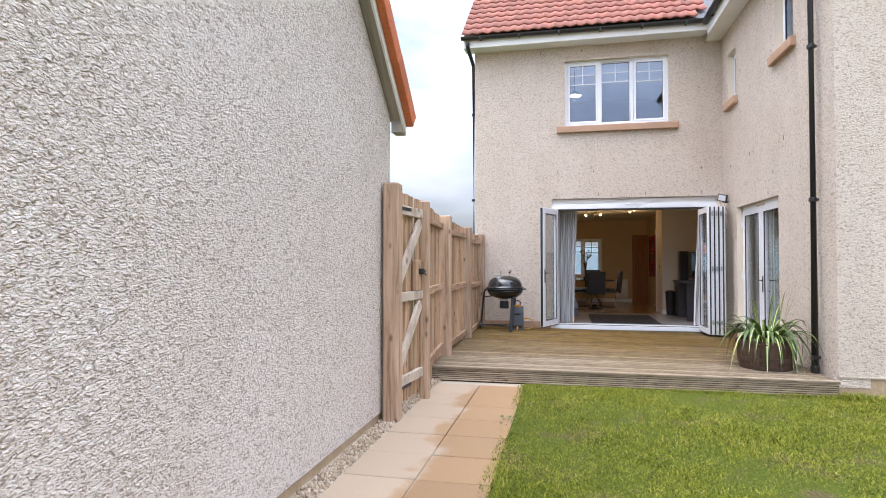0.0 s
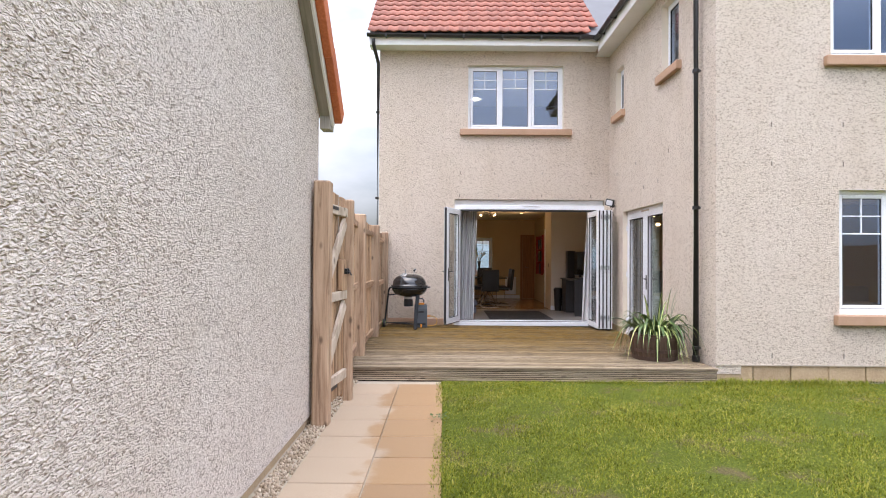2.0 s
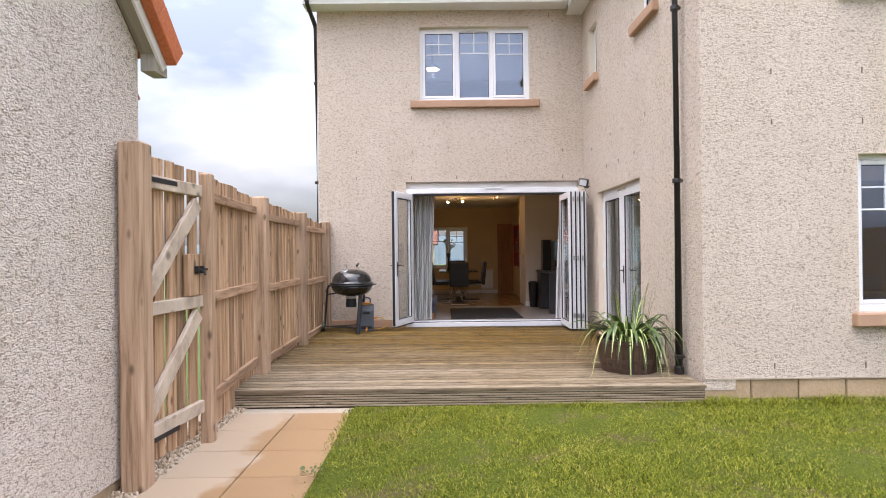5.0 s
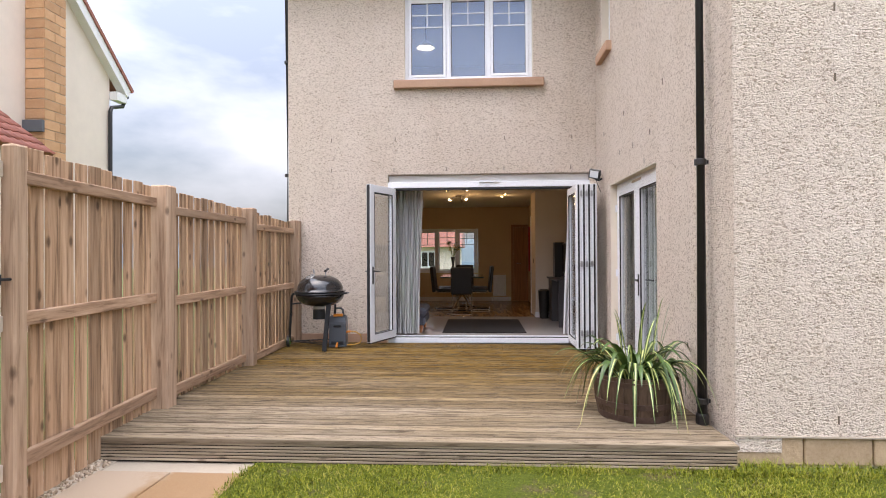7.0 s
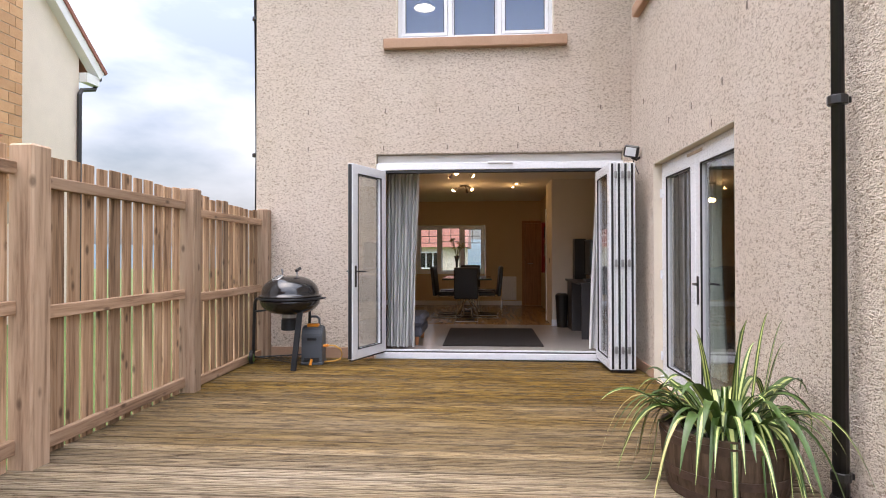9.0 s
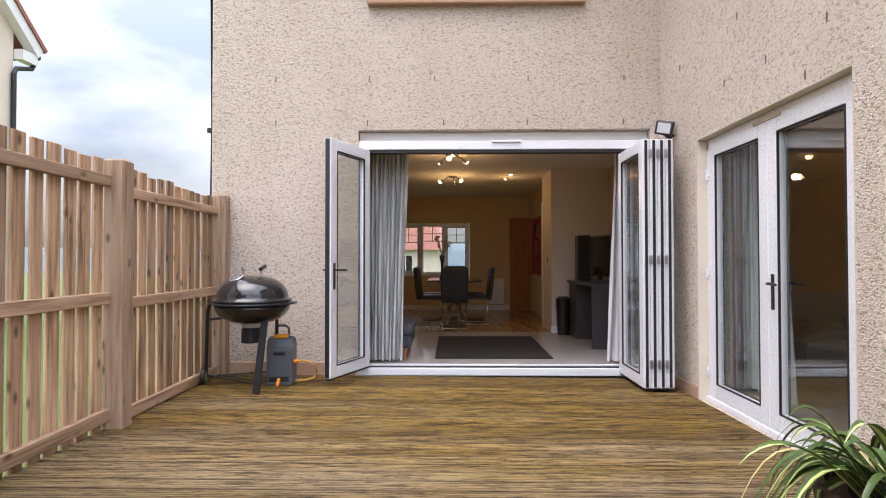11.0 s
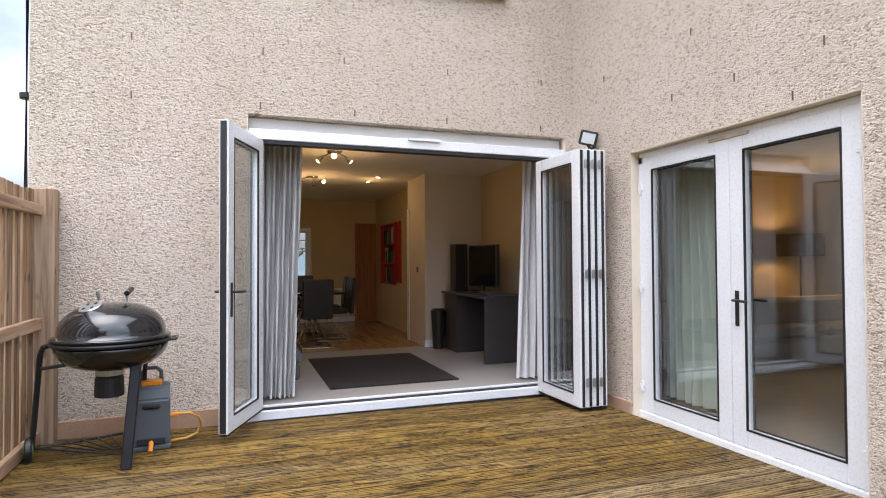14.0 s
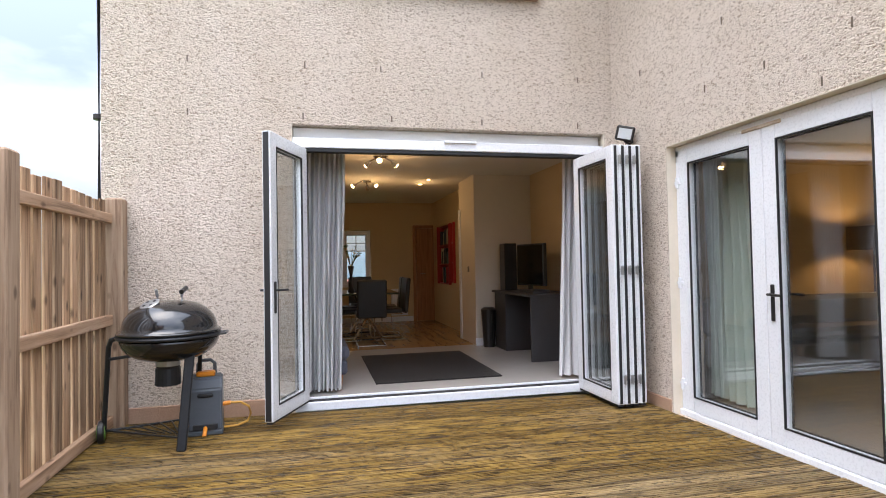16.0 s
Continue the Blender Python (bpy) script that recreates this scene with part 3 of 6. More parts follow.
# ---- pebbles beside the garage ----
rng = random.Random(11)
P, F = [], []
ICO = bmesh.new()
bmesh.ops.create_icosphere(ICO, subdivisions=1, radius=1.0)
ico_v, ico_f = [v.co.copy() for v in ICO.verts], [[v.index for v in f.verts] for f in ICO.faces]
ICO.free()
for i in range(3600):
    y = rng.uniform(0.8, 6.70)
    wide = (-1.475, -1.335) if y < 4.9 else (-1.62, -1.335)
    c = Vector((rng.uniform(*wide), y, rng.uniform(-0.012, 0.012)))
    r = rng.uniform(0.008, 0.019)
    e = Euler((rng.uniform(0, 3), rng.uniform(0, 3), rng.uniform(0, 3))).to_matrix()
    s = Vector((r * rng.uniform(0.8, 1.3), r * rng.uniform(0.7, 1.0), r * rng.uniform(0.5, 0.8)))
    o = len(P)
    P += [tuple(c + e @ Vector((v.x * s.x, v.y * s.y, v.z * s.z)) * rng.uniform(0.88, 1.1)) for v in ico_v]
    F += [[o + k for k in f] for f in ico_f]
me = bpy.data.meshes.new("gravel")
me.from_pydata(P, [], F)
me.materials.append(M_PEBBLE)
for p in me.polygons:
    p.use_smooth = True
tagged(new("gravel", me), "pale rounded gravel strip beside the path", "gravel", kind="stuff")
tagged(part("gravel_bed", box(-1.70, -1.33, -2, 6.74, -0.10, -0.004), M_MORTAR), "sandy bed under the gravel strip", "gravel bed", kind="structure")


# ---- house walls ----
def structure(name, bm, material, label, category="wall"):
    return tagged(part(name, bm, material), label, category, kind="structure")


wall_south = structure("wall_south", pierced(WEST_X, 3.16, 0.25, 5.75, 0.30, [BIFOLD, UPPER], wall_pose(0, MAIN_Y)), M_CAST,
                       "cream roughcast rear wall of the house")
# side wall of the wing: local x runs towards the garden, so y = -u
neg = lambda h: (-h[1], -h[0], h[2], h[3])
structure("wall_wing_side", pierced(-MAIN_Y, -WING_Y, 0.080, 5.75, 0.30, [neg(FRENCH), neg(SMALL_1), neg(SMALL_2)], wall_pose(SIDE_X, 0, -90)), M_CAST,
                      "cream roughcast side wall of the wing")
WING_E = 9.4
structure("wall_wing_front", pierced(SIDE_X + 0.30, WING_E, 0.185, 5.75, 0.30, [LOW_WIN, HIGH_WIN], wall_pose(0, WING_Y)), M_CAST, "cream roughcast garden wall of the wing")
bm = bmesh.new()
ridge_x, ridge_z = (SIDE_X + WING_E) / 2, 5.75 + (WING_E - SIDE_X) / 2 * 0.87
a = [bm.verts.new((x, y, z)) for y in (WING_Y, WING_Y + 0.3) for x, z in ((SIDE_X, 5.75), (WING_E, 5.75), (ridge_x, ridge_z))]
bm.faces.new(a[:3]), bm.faces.new(a[3:]), bm.faces.new((a[0], a[1], a[4], a[3])), bm.faces.new((a[1], a[2], a[5], a[4])), bm.faces.new((a[2], a[0], a[3], a[5]))
structure("wall_wing_gable", bm, M_CAST, "cream roughcast gable over the wing")
structure("wall_house_west", pierced(-FAR_Y - 0.3, -MAIN_Y - 0.30, 0.0, 5.75, 0.30, [], wall_pose(WEST_X, 0, -90)), M_CAST, "cream roughcast outer wall of the house")
structure("wall_north", pierced(-WING_E, -WEST_X, 0.0, 5.75, 0.30, [(-FAR_WIN[1], -FAR_WIN[0], FAR_WIN[2], FAR_WIN[3])], wall_pose(0, FAR_Y + 0.3, 180)), M_PLASTER,
          "cream painted far wall of the dining room")
structure("wall_east", box(WING_E - 0.3, WING_E, WING_Y + 0.3, FAR_Y, 0.0, 5.75), M_PLASTER, "closing wall of the house")

# base course under the roughcast
base = empty("wall_base", label="buff stone base course below the roughcast", category="base course", kind="structure")
part("mortar", box(SIDE_X + 0.035, WING_E, WING_Y + 0.035, WING_Y + 0.29, -0.2, 0.18), M_MORTAR, base)
part("mortar", box(WEST_X + 0.03, BIFOLD[0] - 0.001, MAIN_Y + 0.03, MAIN_Y + 0.29, -0.2, 0.248), M_MORTAR, base)
part("mortar", box(SIDE_X + 0.032, SIDE_X + 0.28, WING_Y + 0.3, MAIN_Y, -0.2, 0.078), M_MORTAR, base)
ref = part("block", box(-0.2175, 0.2175, -0.012, 0.06, -0.094, 0.094, 0.008), M_BLOCK, base)
block_mesh = ref.data
bpy.data.objects.remove(ref)
x = SIDE_X + 0.225
rng = random.Random(3)
while x < WING_E - 0.3:
    shared("block", block_mesh, base, pose(x, WING_Y + 0.022 + rng.uniform(-0.003, 0.003), 0.086, 0, 0, 0))
    x += 0.446
y = WING_Y + 0.24
shared("block", block_mesh, base, pose(SIDE_X + 0.022, y, 0.086, 0, 0, -90))
part("base_strip", box(WEST_X, BIFOLD[0] - 0.02, MAIN_Y - 0.012, MAIN_Y + 0.03, 0.100, 0.246, 0.006), M_SILL, base, "brown base strip along the deck")
part("base_strip", box(SIDE_X - 0.012, SIDE_X + 0.03, FRENCH[1] + 0.02, MAIN_Y - 0.02, 0.080, 0.200, 0.006), M_SILL, base, "brown base strip along the deck")

# drip line at the foot of the roughcast
trim = tagged(part("trim", box(SIDE_X - 0.006, WING_E, WING_Y - 0.008, WING_Y + 0.02, 0.179, 0.190), M_MORTAR), "thin bellcast bead at the foot of the roughcast", "bead", kind="structure")

# smooth render in the reveals
reveals = empty("reveal", label="smooth cream render lining door and window openings", category="reveal", kind="structure")


def line_reveal(u0, u1, z0, z1, m, depth=0.10, sill=False):
    part("lining", box(u0, u0 + 0.006, -0.002, depth, z0, z1, 0, m), M_REVEAL, reveals)
    part("lining", box(u1 - 0.006, u1, -0.002, depth, z0, z1, 0, m), M_REVEAL, reveals)
    part("lining", box(u0 + 0.006, u1 - 0.006, -0.002, depth, z1 - 0.006, z1, 0, m), M_REVEAL, reveals)


P_MAIN, P_SIDE, P_WING, P_NORTH = wall_pose(0, MAIN_Y), wall_pose(SIDE_X, 0, -90), wall_pose(0, WING_Y), wall_pose(0, FAR_Y + 0.3, 180)
line_reveal(*UPPER, P_MAIN), line_reveal(*neg(FRENCH), P_SIDE), line_reveal(*neg(SMALL_1), P_SIDE), line_reveal(*neg(SMALL_2), P_SIDE)
line_reveal(*LOW_WIN, P_WING), line_reveal(*HIGH_WIN, P_WING)
for x0, x1, m in ((BIFOLD[0], BIFOLD[0] + 0.006, P_MAIN), (BIFOLD[1] - 0.006, BIFOLD[1], P_MAIN)):
    part("lining", box(x0, x1, -0.002, 0.06, BIFOLD[2], BIFOLD[3], 0, m), M_REVEAL, reveals)

# weep vents: short dark slots in the roughcast
vents = empty("weep_vents", label="small dark upright weep vents in the roughcast", category="vent", kind="structure")
ref = part("vent", box(-0.005, 0.005, -0.004, 0.01, -0.028, 0.028), M_VENT, vents)
vent_mesh = ref.data
bpy.data.objects.remove(ref)
for z, xs in ((3.10, (-0.98, -0.03, 0.63, 1.57, 2.53)), (2.655, (-0.98, -0.05, 0.72, 1.56, 2.52)), (5.40, (-0.35, 0.42, 2.32))):
    for x in xs:
        shared("vent", vent_mesh, vents, pose(x, MAIN_Y, z))
for y, z in ((10.75, 3.02), (9.9, 2.62), (9.32, 2.60), (8.7, 2.62), (8.9, 2.36), (9.7, 3.05), (8.3, 3.0)):
    shared("vent", vent_mesh, vents, pose(SIDE_X, y, z, 0, 0, -90))
for x in (3.55, 4.40):
    for z in (3.05, 2.58, 0.30):
        shared("vent", vent_mesh, vents, pose(x, WING_Y, z))


# ---- windows and doors ----
def window(name, label, m, hole, lights, bars, pane_mat, sill=True, inset=0.095, trickle=True, stone=0.15):
    """A white casement window in its opening, with glazing bars over the upper third and a stone sill."""
    u0, u1, z0, z1 = hole
    w = empty(name, label=label, category="window", kind="structure")
    f = 0.055
    i0, i1 = inset, inset + 0.07
    bm = bmesh.new()
    add_box(bm, u0 + 0.006, u0 + f, i0, i1, z0, z1, 0.004, m), add_box(bm, u1 - f, u1 - 0.006, i0, i1, z0, z1, 0.004, m)
    add_box(bm, u0 + f, u1 - f, i0, i1, z1 - f, z1 - 0.006, 0.004, m), add_box(bm, u0 + f, u1 - f, i0 - 0.01, i1, z0, z0 + f * 1.2, 0.004, m)
    part("window_frame", bm, M_UPVC, w)
    if trickle:
        part("trickle_vent", box((u0 + u1) / 2 - 0.18, (u0 + u1) / 2 + 0.18, i0 - 0.014, i0, z1 - 0.045, z1 - 0.022, 0.004, m), M_UPVC, w)
    edges = [u0 + f + (u1 - u0 - 2 * f) * k / lights for k in range(lights + 1)]
    zb, zt = z0 + f * 1.2, z1 - f
    for k in range(lights):
        a, b = edges[k], edges[k + 1]
        if k:
            part("mullion", box(a - 0.028, a + 0.028, i0, i1, zb, zt, 0.004, m), M_UPVC, w)
            a += 0.028
        if k < lights - 1:
            b -= 0.028
        opening = k != 1 or lights == 1
        s = 0.045 if opening else 0.018
        c0 = i0 - 0.014 if opening else i0 + 0.01
        bm = bmesh.new()
        add_box(bm, a + 0.003, a + s, c0, i1 - 0.01, zb + 0.003, zt - 0.003, 0.005, m), add_box(bm, b - s, b - 0.003, c0, i1 - 0.01, zb + 0.003, zt - 0.003, 0.005, m)
        add_box(bm, a + s, b - s, c0, i1 - 0.01, zt - s, zt - 0.003, 0.005, m), add_box(bm, a + s, b - s, c0, i1 - 0.01, zb + 0.003, zb + s, 0.005, m)
        sash = part("sash", bm, M_UPVC, w)
        bm = bmesh.new()
        g = 0.007
        add_box(bm, a + s, a + s + g, c0 + 0.012, c0 + 0.03, zb + s, zt - s, 0, m), add_box(bm, b - s - g, b - s, c0 + 0.012, c0 + 0.03, zb + s, zt - s, 0, m)
        add_box(bm, a + s + g, b - s - g, c0 + 0.012, c0 + 0.03, zt - s - g, zt - s, 0, m), add_box(bm, a + s + g, b - s - g, c0 + 0.012, c0 + 0.03, zb + s, zb + s + g, 0, m)
        part("gasket", bm, M_GASKET, sash)
        pane = part("pane", box(a + s - 0.004, b - s + 0.004, c0 + 0.02, c0 + 0.026, zb + s - 0.004, zt - s + 0.004, 0, m), pane_mat, sash)
        pane.visible_shadow = False
        if bars:
            zl = zt - s - (zt - zb) * 0.31
            zm = zt - s - (zt - zb) * 0.155
            um = (a + b) / 2
            for q in ((a + s, b - s, zl - 0.009, zl + 0.009), (a + s, b - s, zm - 0.008, zm + 0.008)):
                part("glazing_bar", box(q[0], q[1], c0 + 0.012, c0 + 0.034, q[2], q[3], 0.003, m), M_UPVC, sash)
            part("glazing_bar", box(um - 0.008, um + 0.008, c0 + 0.0105, c0 + 0.0355, zl + 0.009, zt - s, 0.003, m), M_UPVC, sash)
    if sill:
        part("window_sill", box(u0 - stone, u1 + stone, -0.075, inset - 0.002, z0 - 0.125, z0 - 0.002, 0.010, m), M_SILL, w, "tan sandstone sill")
    return w


window("window_1", "white three-light window with glazing bars and tan sill", P_MAIN, UPPER, 3, True, M_GLASS_UP)
window("window_2", "narrow white window with tan sill in the side wall", P_SIDE, neg(SMALL_1), 1, False, M_GLASS_UP, stone=0.08)
window("window_3", "white window with tan sill in the side wall", P_SIDE, neg(SMALL_2), 1, False, M_GLASS_UP, stone=0.09)
window("window_4", "white three-light ground floor window with glazing bars", P_WING, LOW_WIN, 3, True, M_GLASS_UP, stone=0.065)
window("window_5", "white three-light upper window of the wing", P_WING, HIGH_WIN, 3, True, M_GLASS_UP, stone=0.08)
window("window_6", "white three-light dining room window with glazing bars", P_NORTH, (-FAR_WIN[1], -FAR_WIN[0], FAR_WIN[2], FAR_WIN[3]), 3, True, M_GLASS, sill=False, inset=0.1)


def leaf(name, parent, m, w, h, handle=0, rail=0.105, thick=0.066, label=""):
    """A glazed door leaf: local x across it from the hinge, y through it, z up from its bottom edge."""
    bm = bmesh.new()
    add_box(bm, 0, rail, 0, thick, 0, h, 0.006), add_box(bm, w - rail, w, 0, thick, 0, h, 0.006)
    add_box(bm, rail, w - rail, 0, thick, h - rail, h, 0.006), add_box(bm, rail, w - rail, 0, thick, 0, rail, 0.006)
    d = part(name, bm, M_UPVC, parent, label)
    d.matrix_basis = m
    for y0, y1 in ((-0.002, 0.012), (thick - 0.012, thick + 0.002)):
        bm = bmesh.new()
        g, i = 0.010, rail - 0.002
        add_box(bm, i, i + g, y0, y1, i, h - i), add_box(bm, w - i - g, w - i, y0, y1, i, h - i)
        add_box(bm, i + g, w - i - g, y0, y1, i, i + g), add_box(bm, i + g, w - i - g, y0, y1, h - i - g, h - i)
        part("gasket", bm, M_GASKET, d)
    pane = part("pane", box(rail - 0.004, w - rail + 0.004, thick / 2 - 0.010, thick / 2 + 0.010, rail - 0.004, h - rail + 0.004), M_GLASS, d)
    pane.visible_shadow = False
    bm = bmesh.new()
    e0, e1 = (0.012, thick - 0.012) if handle > 0 else (0.020, 0.042)
    add_box(bm, w + 0.0003, w + 0.008, e0, e1, 0.01, h - 0.01), add_box(bm, -0.008, -0.0003, 0.020, 0.042, 0.01, h - 0.01)
    part("edge_seal", bm, M_GASKET, d)
    part("bottom_seal", box(0.006, w - 0.006, 0.010, thick - 0.010, -0.016, -0.0003), M_GASKET, d)
    if handle:
        hx = w - rail / 2 if handle > 0 else rail / 2
        s = -1 if handle > 0 else 1
        for y, o in ((0, -1), (thick, 1)):
            bm = bmesh.new()
            add_box(bm, hx - 0.016, hx + 0.016, min(y, y + o * 0.010), max(y, y + o * 0.010), 0.80, 1.04, 0.004)
            add_tube(bm, [(hx, y + o * 0.008, 0.975), (hx, y + o * 0.045, 0.975), (hx + s * 0.03, y + o * 0.052, 0.975), (hx + s * 0.12, y + o * 0.052, 0.972)], 0.009, 8)
            part("handle", bm, M_BLACK, d, "black lever handle")
    return d


# bifold doors
bifold = empty("door_1", label="white folding patio doors standing wide open", category="bifold door", kind="structure")
bx0, bx1, bz0, bz1 = BIFOLD
part("door_head", box(bx0 + 0.006, bx1 - 0.006, 0.105, 0.15, 2.465, bz1 - 0.006, 0.006, P_MAIN), M_FASCIA, bifold)
part("door_frame", box(bx0 + 0.006, bx1 - 0.006, 0.020, 0.13, 2.385, 2.472, 0.006, P_MAIN), M_UPVC, bifold)
part("door_frame", box(bx0 + 0.006, bx0 + 0.07, 0.02, 0.13, 0.212, 2.384, 0.006, P_MAIN), M_UPVC, bifold)
part("door_frame", box(bx1 - 0.07, bx1 - 0.006, 0.02, 0.13, 0.212, 2.384, 0.006, P_MAIN), M_UPVC, bifold)
part("head_track", box(bx0 + 0.072, bx1 - 0.072, 0.03, 0.12, 2.355, 2.384, 0, P_MAIN), M_GASKET, bifold, "dark head track")
part("trickle_vent", box(1.20, 1.50, -0.0, 0.019, 2.455, 2.478, 0.004, P_MAIN), M_UPVC, bifold)
part("threshold", box(bx0 + 0.006, bx1 - 0.006, 0.0, 0.15, 0.112, 0.188, 0.005, P_MAIN), M_UPVC, bifold)
part("threshold_track", box(bx0 + 0.07, bx1 - 0.07, 0.025, 0.148, 0.1885, 0.193, 0, P_MAIN), M_GASKET, bifold, "dark floor track")
part("threshold_rail", box(bx0 + 0.07, bx1 - 0.07, 0.085, 0.115, 0.1935, 0.212, 0.003, P_MAIN), M_UPVC, bifold)
LEAF_W, LEAF_H, LEAF_Z = 0.70, 2.17, 0.205


def hung(x0, y0, x1, y1):
    """Pose of a leaf whose hinge edge is at (x0, y0) and free edge towards (x1, y1)."""
    return pose(x0, y0, LEAF_Z, 0, 0, math.degrees(math.atan2(y1 - y0, x1 - x0)))


leaf("leaf", bifold, hung(-0.085, 11.30, -0.345, 10.65), LEAF_W, LEAF_H, 1, label="open white glazed leaf")
for x in (2.468, 2.537, 2.605, 2.673):
    leaf("leaf", bifold, hung(x, 11.27, x + 0.004, 10.55) @ pose(0, 0, -0.055), LEAF_W + 0.02, LEAF_H + 0.01, 0, label="folded white glazed leaf")
for z in (0.36, 1.27, 2.2):
    for x in (2.537, 2.605, 2.673):
        bm = box(x - 0.014, x + 0.014, 10.532, 10.5425, z - 0.035, z + 0.035, 0.002)
        add_tube(bm, [(x, 10.529, z - 0.04), (x, 10.529, z + 0.04)], 0.006, 6)
        part("hinge", bm, M_STEEL, bifold, "steel leaf hinge")

# french doors
french = empty("door_2", label="closed white glazed french doors", category="french door", kind="structure")
fu0, fu1, fz0, fz1 = neg(FRENCH)
bm = bmesh.new()
add_box(bm, fu0 + 0.006, fu0 + 0.06, 0.08, 0.16, fz0 + 0.03, 2.25, 0.006, P_SIDE), add_box(bm, fu1 - 0.06, fu1 - 0.006, 0.08, 0.16, fz0 + 0.03, 2.25, 0.006, P_SIDE)
add_box(bm, fu0 + 0.006, fu1 - 0.006, 0.08, 0.16, 2.19, 2.283, 0.006, P_SIDE), add_box(bm, fu0 + 0.006, fu1 - 0.006, 0.055, 0.16, fz0, fz0 + 0.05, 0.006, P_SIDE)
part("door_frame", bm, M_UPVC, french)
part("trickle_vent", box((fu0 + fu1) / 2 - 0.17, (fu0 + fu1) / 2 + 0.17, 0.062, 0.08, 2.22, 2.245, 0.004, P_SIDE), M_BRACE, french)
fw = (fu1 - fu0 - 0.108) / 2
leaf("leaf", french, P_SIDE @ pose(fu0 + 0.054, 0.072, fz0 + 0.052), fw - 0.002, 2.105, 0, 0.115, 0.07, label="white glazed leaf")
leaf("leaf", french, P_SIDE @ pose(fu0 + 0.056 + fw, 0.072, fz0 + 0.052), fw - 0.002, 2.105, -1, 0.115, 0.07, label="white glazed leaf with black handle")
for u in (fu0 + 0.045, fu1 - 0.045):
    for z in (0.34, 1.16, 1.98):
        bm = box(u - 0.035, u + 0.035, 0.062, 0.0795, z - 0.014, z + 0.014, 0.003, P_SIDE)
        add_box(bm, u - 0.012, u + 0.012, 0.052, 0.0795, z - 0.045, z + 0.045, 0.004, P_SIDE)
        part("hinge", bm, M_UPVC, french)


# ---- rainwater goods, fascias, roof ----
def tile_mesh(w=0.192, length=0.36, rise=0.026):
    """One curved pantile with its thick front edge; x across, y up the slope."""
    bm = bmesh.new()
    n = 8
    prof = [(w * i / n, rise * (0.5 + 0.5 * math.cos(2 * math.pi * (i / n) - 0.6)) + 0.004) for i in range(n + 1)]
    lo = [bm.verts.new((x, 0, z + 0.016)) for x, z in prof]
    hi = [bm.verts.new((x, length, z - 0.004)) for x, z in prof]
    under = [bm.verts.new((x, 0.004, z - 0.004)) for x, z in prof]
    for i in range(n):
        bm.faces.new((lo[i], lo[i + 1], hi[i + 1], hi[i])).smooth = True
        bm.faces.new((under[i], under[i + 1], lo[i + 1], lo[i]))
    return bm


SLOPE = math.degrees(math.atan(0.87))
roof = empty("roof", label="red pantiled roof over the rear wall", category="roof", kind="structure")
ref = part("tile", tile_mesh(), M_TILE, roof)
TILE = ref.data
bpy.data.objects.remove(ref)
EAVE_Y, EAVE_TOP = 10.86, 5.70
part("roof_slab", box(-1.78, 6.2, 0.0, 4.9, -0.06, -0.004, 0, pose(0, EAVE_Y + 0.03, EAVE_TOP, SLOPE)), M_LEAD, roof)
part("roof_slab", box(-1.78, 6.2, -5.2, 0.0, -0.06, -0.004, 0, pose(0, FAR_Y + 0.75, EAVE_TOP - 0.1, -SLOPE)), M_TILE, roof)
part("fascia", box(-1.80, SIDE_X - 0.28, 10.945, 10.97, 5.50, 5.685, 0.003), M_FASCIA, roof, "white fascia board")
part("soffit", box(-1.80, SIDE_X - 0.28, 10.97, MAIN_Y, 5.502, 5.520), M_FASCIA, roof)
part("fascia", box(SIDE_X - 0.30, SIDE_X - 0.275, WING_Y - 0.2, 10.97, 5.40, 5.62, 0.003), M_FASCIA, roof, "white fascia board")
part("soffit", box(SIDE_X - 0.275, SIDE_X, WING_Y - 0.2, MAIN_Y, 5.402, 5.420), M_FASCIA, roof)
part("bargeboard", box(-1.81, -1.785, 0, 4.6, -0.16, 0.02, 0, pose(0, EAVE_Y + 0.06, EAVE_TOP, SLOPE)), M_FASCIA, roof)
bm = bmesh.new()
v = [bm.verts.new((x, y, z)) for y in (WING_Y - 0.25, 13.5) for x, z in ((SIDE_X - 0.36, 5.68), (ridge_x, 5.68 + (ridge_x - SIDE_X + 0.36) * 0.87), (WING_E + 0.36, 5.68), (ridge_x, 5.60 + (ridge_x - SIDE_X + 0.36) * 0.87))]
for q in ((0, 1, 5, 4), (1, 2, 6, 5), (2, 3, 7, 6), (3, 0, 4, 7), (0, 3, 2, 1), (4, 5, 6, 7)):
    bm.faces.new([v[k] for k in q])
part("wing_roof_slab", bm, M_TILE, roof)


